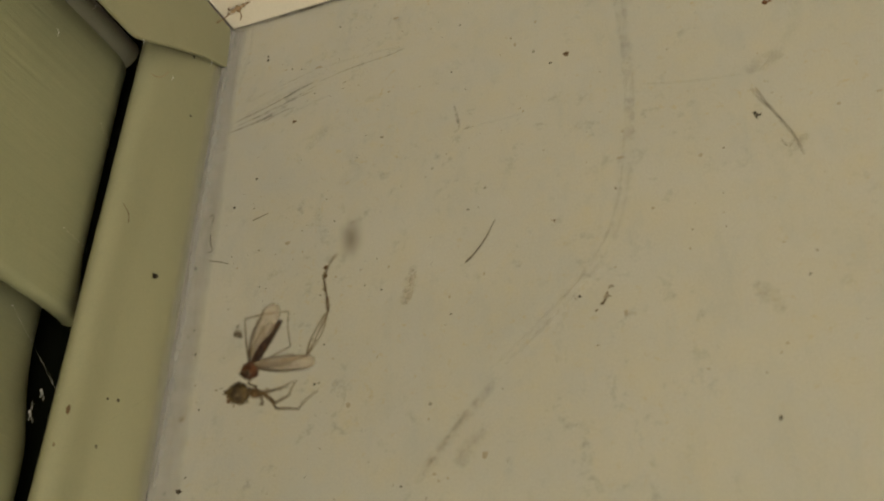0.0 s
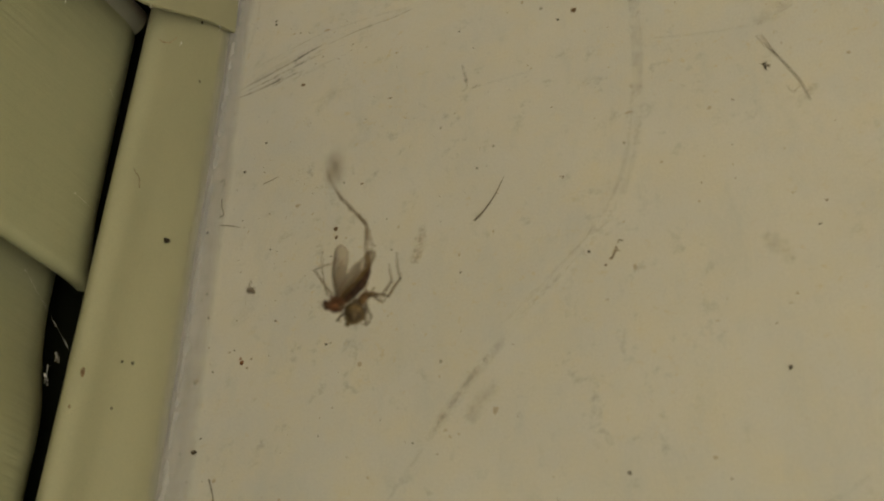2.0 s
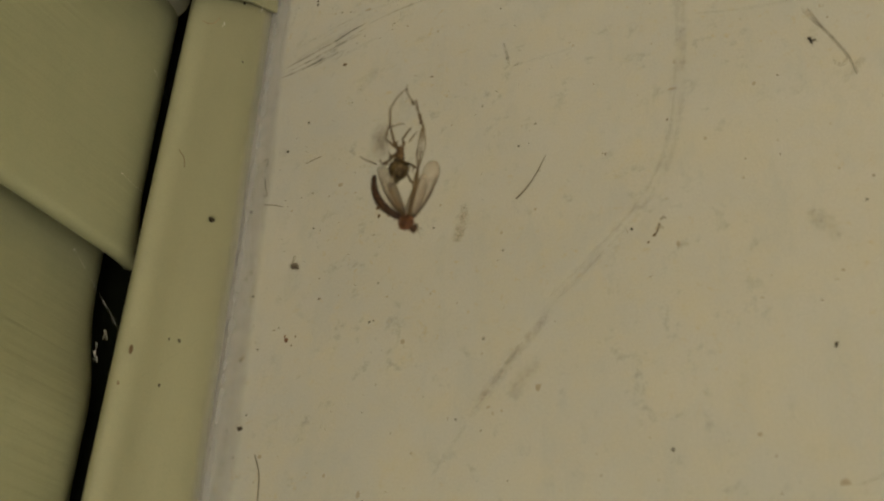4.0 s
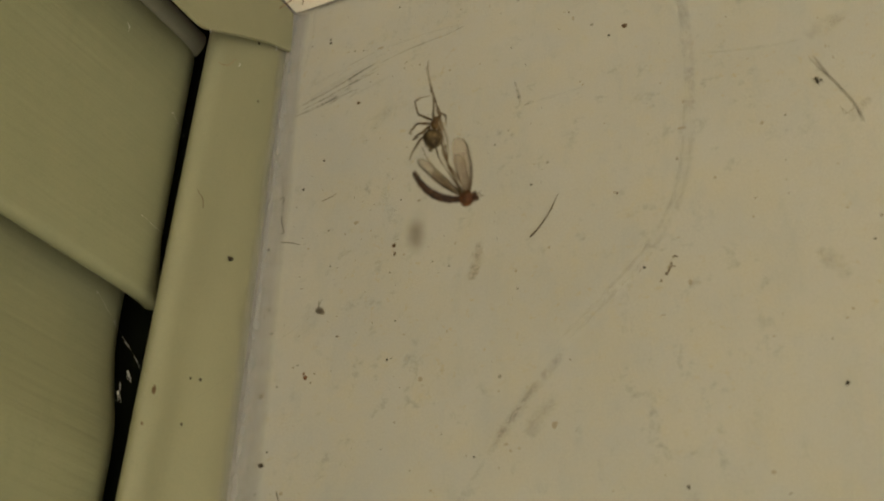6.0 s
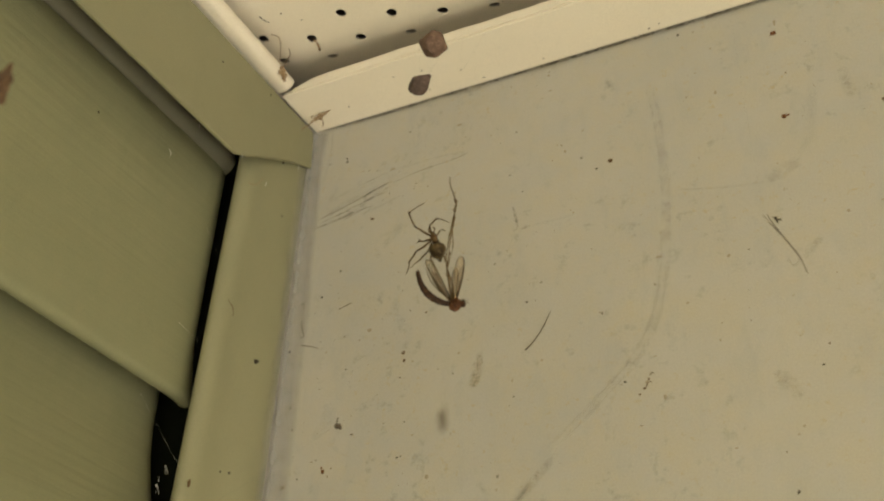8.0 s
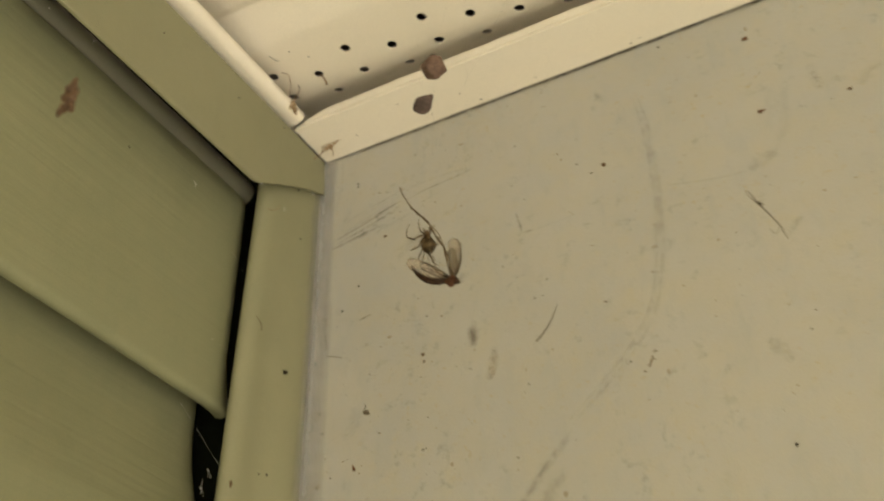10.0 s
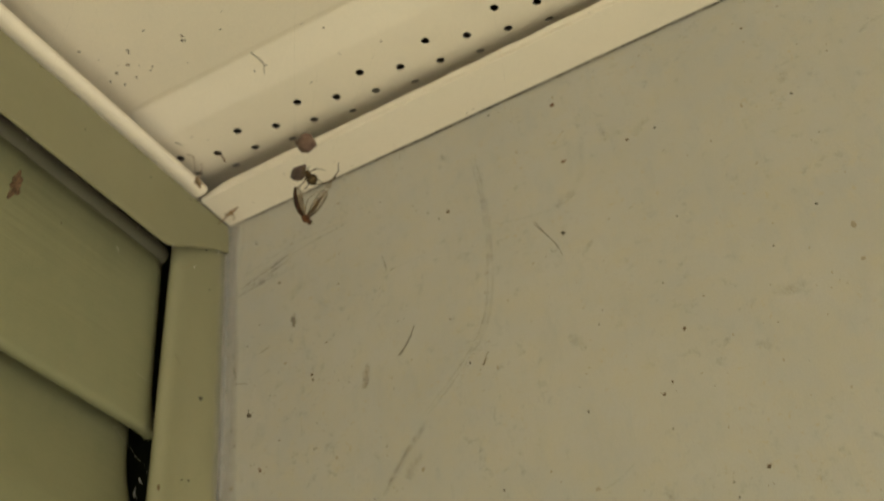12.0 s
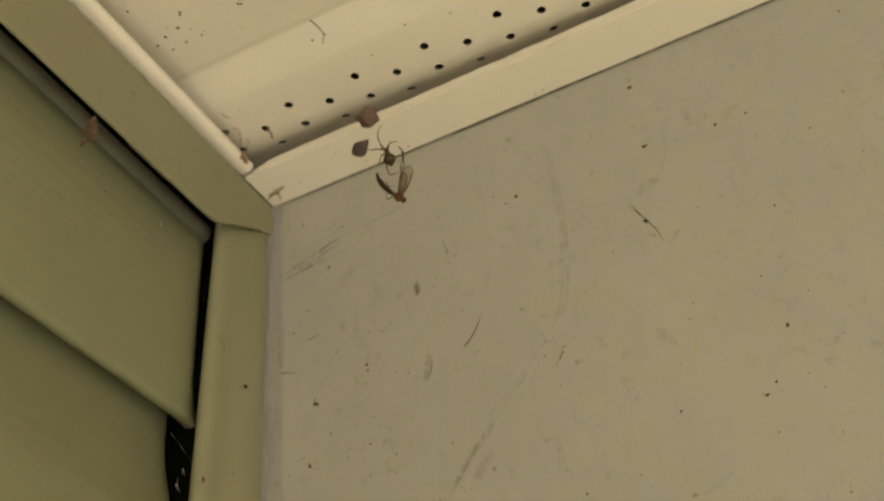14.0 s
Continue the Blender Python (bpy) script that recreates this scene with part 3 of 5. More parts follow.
scuff([(0.0949, 2.3753), (0.1004, 2.3757), (0.1055, 2.3758), (0.1120, 2.3765)], 0.0006, SCUFF_GREY, 14)
scuff([(0.0944, 2.3752), (0.0960, 2.3756), (0.0975, 2.3757)], 0.0006, SCUFF_DARK, 15)
scuff([(0.1793, 2.4013), (0.1775, 2.3920), (0.1760, 2.3835), (0.1687, 2.3730)], 0.0020, RUB, 16)
scuff([(0.1392, 2.3773), (0.1539, 2.3743), (0.1690, 2.3731)], 0.0006, SCUFF_GREY, 17)
scuff([(0.0838, 2.3375), (0.0829, 2.3311), (0.0820, 2.3265)], 0.0019, STAIN, 18)
scuff([(0.1826, 2.2580), (0.1837, 2.2552), (0.1841, 2.2522)], 0.0014, SCUFF_BROWN, 19)
scuff([(0.2000, 2.2060), (0.2145, 2.2088), (0.2185, 2.2108), (0.2240, 2.2122)], 0.0007, SCUFF_DARK, 20, depth=-0.0037)
scuff([(0.0215, 2.4340), (0.0222, 2.4220), (0.0205, 2.4090)], 0.0007, SCUFF_GREY, 21)
scuff([(0.1760, 2.2680), (0.1700, 2.2640), (0.1640, 2.2620)], 0.0006, SCUFF_GREY, 22)
scuff([(0.0420, 2.3400), (0.0440, 2.3420), (0.0480, 2.3425)], 0.0012, SCUFF_GREY, 23)
scuff([(0.0600, 2.3650), (0.0640, 2.3700), (0.0620, 2.3760)], 0.0030, SCUFF_GREY, 24)
scuff([(0.0480, 2.3790), (0.0520, 2.3850), (0.0600, 2.3870)], 0.0022, SCUFF_GREY, 25)
scuff([(0.0320, 2.3180), (0.0360, 2.3230), (0.0350, 2.3290)], 0.0028, SCUFF_GREY, 26)
for i in range(14):
    x, z = 0.15 + 0.17 * rnd.random(), 2.24 + 0.16 * rnd.random()
    a, l = rnd.random() * 3.1, 0.002 + 0.004 * rnd.random()
    scuff([(x - l * math.cos(a), z - l * math.sin(a)), (x, z + 0.0006), (x + l * math.cos(a), z + l * math.sin(a))], 0.0012 + 0.0014 * rnd.random(), STAIN_FAINT, 30 + i)

# shadow line under the soffit channel, painted on as a dark strip
scuff([(0.0160, bot + rise(0.016) - 0.0004), (0.10, bot + rise(0.10) - 0.0003), (0.20, bot + rise(0.20) - 0.0004), (0.34, bot + rise(0.34) - 0.0003), (0.55, bot + rise(0.55) - 0.0004)], 0.0008, JOINT_SHADE, 40, depth=-0.0006, taper=0.1)


# ---- fibres stuck to the wall ----
def fibre(name, label, pts, r0, r1, mat=HAIR, category="fibre", n=5):
    line = smooth_line(pts, n)
    bm = bmesh.new()
    k = len(line) - 1
    tube(bm, line, [r0 + (r1 - r0) * i / k for i in range(k + 1)], 6)
    return tagged(part(name, bm, mat), label, category)


fibre("plant_fibre", "short dark tapered plant fibre stuck to the wall",
      [(0.0972, -0.0004, 2.3353), (0.0990, -0.0006, 2.3367), (0.1010, -0.0008, 2.3389), (0.1025, -0.0007, 2.3415), (0.1036, -0.0005, 2.3442), (0.1042, -0.0002, 2.3459)], 0.00021, 0.00006)
fibre("lint_fibre", "thin grey lint fibre lying on the wall", [(0.0228, -0.0002, 2.3497), (0.0259, -0.0003, 2.3489), (0.0291, -0.0002, 2.3477)], 0.00012, 0.00007)
fibre("lint_fibre", "thin grey lint fibre lying on the wall", [(0.0346, -0.0002, 2.3602), (0.0371, -0.0003, 2.3608), (0.0390, -0.0002, 2.3615)], 0.00010, 0.00006)
fibre("lint_fibre", "curled dark lint fibre beside the corner", [(0.0199, -0.0002, 2.3641), (0.0207, -0.0003, 2.3648), (0.0214, -0.0003, 2.3640), (0.0211, -0.0002, 2.3622)], 0.00012, 0.0001)
fibre("lint_fibre", "curled dark lint fibre beside the corner", [(0.0214, -0.0002, 2.3583), (0.0220, -0.0003, 2.3555), (0.0231, -0.0003, 2.3530), (0.0217, -0.0002, 2.3525)], 0.00013, 0.0001)
fibre("lint_fibre", "thin curved lint fibre low on the wall", [(0.0330, -0.0002, 2.2790), (0.0352, -0.0003, 2.2740), (0.0358, -0.0002, 2.2680)], 0.00013, 0.00008)

fibre("lint_fibre", "tiny dark crumb of lint on the wall", [(0.1300, -0.0002, 2.3190), (0.1306, -0.0003, 2.3203), (0.1311, -0.0002, 2.3208), (0.1318, -0.0002, 2.3205)], 0.00012, 0.00008, BROWN)
fibre("lint_fibre", "tiny dark crumb of lint on the wall", [(0.1313, -0.0002, 2.3226), (0.1318, -0.0003, 2.3232), (0.1325, -0.0002, 2.3228)], 0.00012, 0.00008, BROWN)

# dry mud and insect bits low on the wall
mud = thing("dried_mud", "crumbly brown dried mud stuck to the wall", "dirt", (0.0765, 0, 2.2545))
for i, (x, z, r) in enumerate([(0.0708, 2.2596, .9), (0.0718, 2.2582, 1.2), (0.0728, 2.2575, .7), (0.0765, 2.2533, 1.2), (0.0778, 2.2518, 1.3), (0.0772, 2.2503, .9), (0.0798, 2.2517, .8), (0.0815, 2.2514, .5)]):
    bm = bmesh.new()
    lump(bm, (x - 0.0765, -0.0004, z - 2.2545), (r * MM, 0.0007, r * MM * 0.9), i, 1.1, 2, 2.6)
    part("crumb", bm, MUD, mud)

# specks on trim and siding
for i, (y, z, r) in enumerate([(-0.0125, 2.3395, .55), (-0.0118, 2.3398, .35), (-0.0147, 2.3043, .3), (-0.0172, 2.3038, .25), (-0.0173, 2.2919, .3), (-0.0149, 2.4113, .35), (-0.0116, 2.3921, .25)]):
    speck((flare(FACE, y, z) + 0.0001, y, z), "x", r * MM * 1.25, SPECK, corner_trim, i + 40)
for i, (y, z, r) in enumerate([(-0.0275, 2.2967, .75), (-0.0290, 2.2880, .4)]):
    speck((FACE - 0.0001, y, z), "x", r * MM, BROWN, corner_trim, i + 50)
for i, (y, z, r) in enumerate([(-0.0861, 2.3375, .5), (-0.0593, 2.3524, .35), (-0.0677, 2.3746, .35), (-0.0666, 2.3677, .3), (-0.0808, 2.3849, .5), (-0.1007, 2.3349, .35), (-0.0500, 2.3400, .3)]):
    speck((0.0040 - 0.0012 * (z - LAP) / 0.075, y, z), "x", r * MM, SPECK, planks[0], i + 60)
for i, (y, z) in enumerate([(-0.0540, 2.4215), (-0.0300, 2.4275), (-0.0900, 2.4180), (-0.1150, 2.4290)]):
    speck((TOPF + 0.00005, y, z), "x", 0.0003, SPECK, top_trim, i + 70)
rnd = random.Random(9)
def soffit_speck(x, y, long, wide, turn, z, mat, seed):
    """A fly speck or crumb, drawn out along one way, under the panel."""
    bm = bmesh.new()
    lump(bm, (0, 0, 0), (1.3 * long * MM, 1.3 * wide * MM, 0.00025), seed, 0.8, 2, 1.7)
    bmesh.ops.transform(bm, matrix=pose(x, y, z, 0, 0, turn), verts=bm.verts)
    part("dirt_speck", bm, mat, ceiling)


for i, (x, y, long, wide, turn) in enumerate([(.0556, -.0852, .7, .22, 60), (.0541, -.0835, .5, .3, 80), (.0335, -.0908, .5, .2, 30), (.0328, -.0898, .45, .25, 110), (.0284, -.0852, .6, .3, 50), (.0218, -.0842, .45, .3, 70),
                                              (.0167, -.0822, .35, .28, 0), (.0205, -.0780, .35, .3, 0), (.0270, -.0785, .35, .3, 40), (.0340, -.0783, .3, .2, 20), (.0172, -.1002, .35, .25, 60), (.0551, -.0830, .4, .25, 20),
                                              (.0359, -.0795, .3, .2, 0), (.0450, -.0950, .35, .22, 10), (.0700, -.0800, .3, .22, 10), (.0860, -.0900, .35, .25, 70)]):
    soffit_speck(x, y, long, wide, turn, PLATE + 0.0040, SPECK if i % 4 else BROWN, i + 80)
for i, (x, y, long, wide) in enumerate([(.0831, -.0662, .9, .14), (.0911, -.0660, .7, .12), (.0977, -.0656, .8, .14), (.0375, -.0672, .6, .13), (.0600, -.0668, .5, .12), (.0870, -.0671, .6, .16), (.0905, -.0678, .4, .2), (.0948, -.0668, .5, .16), (.1180, -.0662, .6, .13), (.1420, -.0660, .5, .12)]):
    soffit_speck(x, y, long, wide, 4, PLATE + 0.0046, BROWN, i + 110)
for i, (x, y, z) in enumerate([(.0748, -.0572, .0026), (.1038, -.0484, .0), (.0690, -.0570, .0026), (.1042, -.0600, .0036), (.0313, -.0384, .0), (.0265, -.0435, .0), (.0860, -.0420, .0), (.1210, -.0450, .0)]):
    soffit_speck(x, y, .28, .2, 30 * i, PLATE + z, BROWN if i % 2 else SPECK, i + 130)
for i in range(14):
    soffit_speck(0.02 + 0.12 * rnd.random(), -0.068 - 0.05 * rnd.random(), .16, .12, 0, PLATE + 0.0040, BROWN, i + 150)
for i in range(9):
    x, y = 0.03 + 0.12 * rnd.random(), -0.002 - 0.015 * rnd.random()
    speck((x, y, bot + rise(x) - 0.0003), "z", 0.00025, BROWN, ceiling, i + 120)
fibre("plant_fibre", "thin bent brown straw caught on the soffit", [(0.0726, -0.0645, PLATE + 0.0044), (0.0738, -0.0617, PLATE + 0.0034), (0.0745, -0.0585, PLATE + 0.0026), (0.0742, -0.0576, PLATE + 0.0022), (0.0722, -0.0548, PLATE + 0.0012)], 0.00019, 0.00012, HAIR)

fibre("plant_fibre", "tan dried shred hanging from a soffit vent hole", [(0.0300, -0.0296, PLATE - 0.0002), (0.0305, -0.0280, PLATE - 0.0008), (0.0306, -0.0268, PLATE - 0.0014), (0.0301, -0.0254, PLATE - 0.0016)], 0.00022, 0.00045, TAN)
fibre("lint_fibre", "short grey lint fibre clinging to the soffit", [(0.0194, -0.0454, PLATE - 0.0004), (0.0201, -0.0433, PLATE - 0.0006), (0.0209, -0.0418, PLATE - 0.0004)], 0.00016, 0.0001, LINT)
fibre("plant_fibre", "thin curved tan stem between soffit and channel", [(0.0184, -0.0370, PLATE - 0.0005), (0.0203, -0.0352, PLATE - 0.0010), (0.0190, -0.0318, PLATE - 0.0025), (0.0172, -0.0292, PLATE - 0.0055)], 0.00016, 0.00012, TAN)


# ---- things hanging in the cobweb ----
def egg_sac(at, size, tip, seed, label, mat):
    """A papery egg sac: faceted pear with a puckered point."""
    ob = thing("egg_sac", label, "egg sac", at, "egg sacs in the web")
    bm = bmesh.new()
    tipv = Vector(tip).normalized()
    rs = random.Random(seed)
    pts = []
    while len(pts) < 15:
        d = Vector((rs.gauss(0, 1), rs.gauss(0, 1), rs.gauss(0, 1))).normalized()
        if all((d - q).length > 0.58 for q in pts):
            pts.append(d)
    for d in pts + [tipv * 1.42]:
        bm.verts.new(Vector((d.x * size[0], d.y * size[1], d.z * size[2])) * (0.98 + 0.16 * rs.random()))
    bmesh.ops.convex_hull(bm, input=bm.verts)
    bmesh.ops.bevel(bm, geom=list(bm.edges) + list(bm.verts), offset=0.00022, segments=2, affect="EDGES", clamp_overlap=True)
    bmesh.ops.subdivide_edges(bm, edges=bm.edges, cuts=1, use_grid_fill=True)
    for v in bm.verts:
        v.co *= 1 + 0.02 * noise.noise(v.co * 900)
    part("case", bm, mat, ob)
    bm = bmesh.new()
    end = Vector((tipv.x * size[0], tipv.y * size[1], tipv.z * size[2])) * 1.05
    for k in range(4):
        off = Vector(((k - 1.5) * 0.0016, 0.0008 * (k % 2), 0.004 + 0.001 * k))
        tube(bm, [end * 0.9, end + off * 0.3, end + off * 0.8], 0.00001, 4)
    part("silk_tuft", bm, SILK, ob)
    return ob


egg_sac((0.0812, -0.043, 2.3995), (0.0035, 0.0029, 0.0029), (0.75, 0, 0.6), 3.1, "small dark grey-brown papery egg sac hung in the cobweb", SAC_DARK)
egg_sac((0.0851, -0.043, 2.4132), (0.0040, 0.0036, 0.0042), (-0.85, 0, 0.5), 8.4, "larger reddish-brown papery egg sac hung in the cobweb", SAC)


def debris(name, label, at, clods, twigs, mat, category="debris", threads=(), size=1.0):
    ob = thing(name, label, category, at)
    ob.scale = (size,) * 3
    for i, (x, y, z, r) in enumerate(clods):
        bm = bmesh.new()
        lump(bm, (x * MM, y * MM, z * MM), (r * MM, r * MM * 0.7, r * MM * 0.85), i + at[0] * 100, 0.65, 2, 2.0)
        part("fragment", bm, mat, ob)
    for tw in twigs:
        bm = bmesh.new()
        tube(bm, smooth_line([tuple(c * MM for c in p) for p in tw], 3), 0.00013, 5)
        part("leg", bm, mat, ob)
    if threads:
        for th in threads:
            bm = bmesh.new()
            tube(bm, [tuple(c * MM for c in p) for p in th], 0.000008, 4)
            part("silk_thread", bm, SILK, ob)
    return ob


debris("dead_insect", "pale tan dried insect husk stuck under the soffit channel", (0.0222, -0.0094, 2.4329),
       [(0, 0, 0, .8), (-1.2, 0, -.4, .6), (1.2, 0, .5, .5), (.3, 0, -.8, .5), (-2.2, 0, -.9, .35), (2.1, 0, 1.1, .35)],
       [[(.5, 0, .2), (3.2, 0, 1.4), (4.2, 0, 3.4)], [(-.5, 0, -.3), (-3.2, 0, -1.8), (-5.0, 0, -2.6)], [(.3, 0, -.5), (1.3, 0, -2.6), (1.2, 0, -3.8)], [(-.2, 0, .4), (-1.3, 0, 2.4), (-1.9, 0, 2.9)], [(-1.6, 0, -.4), (-2.6, 0, .6), (-2.2, 0, 1.6)]], TAN,
       size=1.4)
debris("dead_insect", "tan dried insect shreds hanging from the soffit edge", (0.0202, -0.0300, 2.4368),
       [(0, 0, 0, .9), (.4, 0, -1.3, .8), (-.6, 0, 1.3, .8), (.8, 0, -2.7, .6), (1.3, 0, -3.8, .4), (-.9, 0, .2, .6)],
       [[(0, 0, .5), (.3, 0, 3.0), (1.4, 0, 5.2), (.6, 0, 7.6)], [(0, 0, -.5), (-1.2, 0, -.8), (-1.9, 0, .2)], [(.2, 0, -.6), (1.3, 0, -1.4), (1.7, 0, -2.6)]], TAN,
       size=1.25)
debris("dead_insect", "reddish-brown ragged insect remains hung on silk before the siding", (0.083, -0.1604, 2.3023),
       [(0, 0, 1.8, 1.3), (.1, 0, -.2, 1.4), (-.7, 0, -2.1, 1.0), (.9, 0, -2.0, .9), (.1, 0, 3.2, .8), (-1.5, 0, -3.0, .6), (1.5, 0, -3.3, .6), (1.2, 0, 1.0, .8), (-1.2, 0, .8, .8), (.4, 0, 4.2, .5)],
       [[(-.4, 0, -1), (-1.6, 0, -1.6), (-2.3, 0, -2.2)], [(.4, 0, -1), (.9, 0, -2.6), (.7, 0, -3.4)], [(.2, 0, 1.4), (1.1, 0, 2.0), (1.3, 0, 1.2)]], REDBR,
       threads=[[(0, 0, 2), (-10, 10, 60), (-18, 20, 135)]])
debris("lint_tuft", "small grey lint tuft hanging on a silk thread", (0.1479, -0.1349, 2.2509),
       [(0, 0, .2, .62), (.25, 0, -.7, .58), (-.2, 0, 1.0, .48), (.1, 0, -1.5, .36), (.3, 0, .6, .4)], [[(0, 0, .6), (.4, 0, 1.6), (.2, 0, 2.4)]], LINT, "lint",
       threads=[[(0, 0, 1), (-5, 4, 100), (-11, 8, 239)]], size=0.8)

blob = debris("dead_gnat", "tiny dark dead gnat dangling on silk", (0.0705, -0.0447, 2.2988),
              [(0, 0, 0, .75), (.6, 0, -.35, .55), (-.5, 0, .4, .35)], [[(0, 0, .3), (-.4, 0, 1.2), (-.2, 0, 2.2)]], HAIR, "insect")

hair = thing("hair_strand", "fine dark hair strand hanging in the cobweb", "hair", (0.1705, -0.040, 2.3347))
for line, r in (([(-0.00020, 0, 0.0008), (0.0006, 0.0002, -0.0012), (0.0017, 0.0004, -0.0036), (0.00355, 0.0008, -0.0071), (0.0052, 0.0012, -0.0104), (0.0057, 0.0013, -0.0123), (0.0063, 0.0015, -0.0144)], 0.00011),
                ([(-0.00100, 0, 0.0009), (-0.0001, 0.0002, -0.0010), (0.0012, 0.0003, -0.0032), (0.0024, 0.0005, -0.0050), (0.0035, 0.0007, -0.0068)], 0.00007)):
    bm = bmesh.new()
    pts = smooth_line(line, 4)
    tube(bm, pts, [r * (0.45 + 0.75 * math.sin(math.pi * min(1, 0.12 + 0.80 * k / (len(pts) - 1)))) for k in range(len(pts))], 6)
    part("strand", bm, HAIR, hair)
bm = bmesh.new()
tube(bm, smooth_line([(0.0052, 0.0012, -0.0106), (0.0044, 0.0010, -0.0122), (0.0034, 0.0010, -0.0119), (0.0029, 0.0010, -0.0106)], 4), 0.00005, 4)
part("tail", bm, HAIR, hair)
# torn insect bits stuck to the wall behind it
bits = thing("insect_bits", "few black bristly insect bits stuck to the wall", "debris", (0.1656, 0, 2.3607))
for x, z, rx, rz in ((-0.00010, 0.0008, .30, .42), (0.00015, -0.0003, .26, .50), (0.0009, 0.0001, .40, .18), (0.0003, 0.0003, .22, .2)):
    bm = bmesh.new()
    lump(bm, (x, -0.0002, z), (0.75 * rx * MM, 0.0002, 0.75 * rz * MM), x * 9000, 1.0, 2, 2.6)
    part("fragment", bm, SPECK, bits)
for x, z in ((-0.0009, 0.0012), (0.0014, -0.0006), (0.0004, -0.0014), (0.0006, 0.0013)):
    bm = bmesh.new()
    tube(bm, [(0, -0.0002, 0.0002), (x * 0.55 + 0.0001, -0.0003, z * 0.5), (x, -0.0002, z)], [0.00009, 0.00006, 0.00003], 5)
    part("bristle", bm, SPECK, bits)
bm = bmesh.new()
tube(bm, [(-0.0010, 0, 0.0009), (-0.004, 0.004, 0.05), (-0.006, 0.006, 0.112)], 0.000008, 4)
part("silk_thread", bm, SILK, hair)

# thin dirt threads on the corner trim
for line, r, mat, label in (([(0.0129, -0.0270, 2.3552), (0.0137, -0.0257, 2.3531), (0.0144, -0.0244, 2.3515), (0.0146, -0.0238, 2.3490)], 0.00010, BROWN, "thin brown dirt thread"),
                            ([(0.0130, -0.0279, 2.3950), (0.0139, -0.0262, 2.3950), (0.0144, -0.0246, 2.3962), (0.0146, -0.0230, 2.3992)], 0.00012, TAN, "tan dirt streak")):
    bm = bmesh.new()
    pts = smooth_line(line, 4)
    tube(bm, pts, [r * (0.6 + 0.5 * abs(math.sin(i * 1.9))) for i in range(len(pts))], 5)
    part("dirt_thread", bm, mat, corner_trim, label)

# pale silk wisps stuck to the trim and siding
for at, end, owner in (((0.0179, -0.0110, 2.4125), (0.0181, -0.0112, 2.4100), top_trim), ((0.0184, -0.0390, 2.3966), (0.0186, -0.0384, 2.3950), top_trim),
                       ((0.0032, -0.0530, 2.3925), (0.0032, -0.0520, 2.3905), planks[0]), ((0.0150, -0.0215, 2.3990), (0.0149, -0.0217, 2.3972), corner_trim)):
    bm = bmesh.new()
    a, b = Vector(at), Vector(end)
    tube(bm, [a, a.lerp(b, 0.5) + Vector((0.0003, 0.0002, 0)), b], [0.00005, 0.00012, 0.00004], 5)
    part("silk_wisp", bm, SILK_BRIGHT, owner, "pale wisp of old silk")

# cobweb strands between walls, sacs and soffit
web = thing("cobweb", "sparse tangled cobweb strands across the corner", "cobweb")
strands = [((0.0814, -0.043, 2.404), (0.070, -0.030, 2.449)), ((0.0851, -0.043, 2.418), (0.092, -0.046, 2.449)),
           ((0.0851, -0.043, 2.412), (0.060, 0.0, 2.380)), ((0.0814, -0.043, 2.3995), (0.0851, -0.043, 2.412)),
           ((0.0145, -0.030, 2.285), (0.0705, -0.0447, 2.2988)), ((0.118, -0.043, 2.449), (0.095, -0.043, 2.40))]
for a, b in strands:
    bm = bmesh.new()
    a, b = Vector(a), Vector(b)
    tube(bm, [a.lerp(b, k / 6) - Vector((0, 0, 0.0012 * math.sin(math.pi * k / 6))) for k in range(7)], 0.000008, 4)
    part("strand", bm, SILK, web)
for a, b in (((0.0045, -0.0421, 2.3173), (0.0140, -0.0304, 2.2988)), ((0.0060, -0.0332, 2.3757), (0.0120, -0.0327, 2.3655)), ((0.0055, -0.0350, 2.3425), (0.0120, -0.0320, 2.3365))):
    bm = bmesh.new()
    a, b = Vector(a), Vector(b)
    pts = [a.lerp(b, k / 24) + Vector((0, 0.00006 * math.sin(k * 2.3), 0.00006 * math.sin(k * 1.7))) for k in range(25)]
    tube(bm, pts, [0.000006 + 0.000026 * max(0, math.sin(k * 5.1)) for k in range(25)], 4)
    lump(bm, tuple(a), (0.00018, 0.00018, 0.00012), 3, 0.8, 1)
    part("dusty_strand", bm, SILK_BRIGHT, web, "dusty pale silk strand")
# dusty clumps caught in the gap and along the strip
for at, r, twigs in (((0.0078, -0.0304, 2.3012), .32, 2), ((0.0062, -0.0304, 2.2960), .50, 3), ((0.0040, -0.1035, 2.4086), .34, 1), ((0.0036, -0.0440, 2.4085), .26, 2), ((0.0036, -0.1202, 2.4064), .28, 0)):
    bm = bmesh.new()
    rs = random.Random(int(at[1] * -10000))
    for k in range(4):
        lump(bm, tuple(c + 0.5 * r * MM * rs.uniform(-1, 1) for c in at), (r * MM * 0.45, r * MM * 0.4, r * MM * 0.5), k + r, 0.9, 1)
    for k in range(twigs):
        end = Vector(at) + Vector((0.0006, rs.uniform(-1, 1) * 0.0010, rs.choice((-1, 1)) * 0.0022))
        tube(bm, [Vector(at), Vector(at).lerp(end, 0.5) + Vector((0, 0.0003, 0)), end], 0.00004, 4)
    part("dust_clump", bm, SILK_BRIGHT, web, "pale clump of dusty silk")


# ---- insects ----
def flat(p, y=0.0):
    return (p[0] * MM, (p[2] if len(p) > 2 else y) * MM, p[1] * MM)


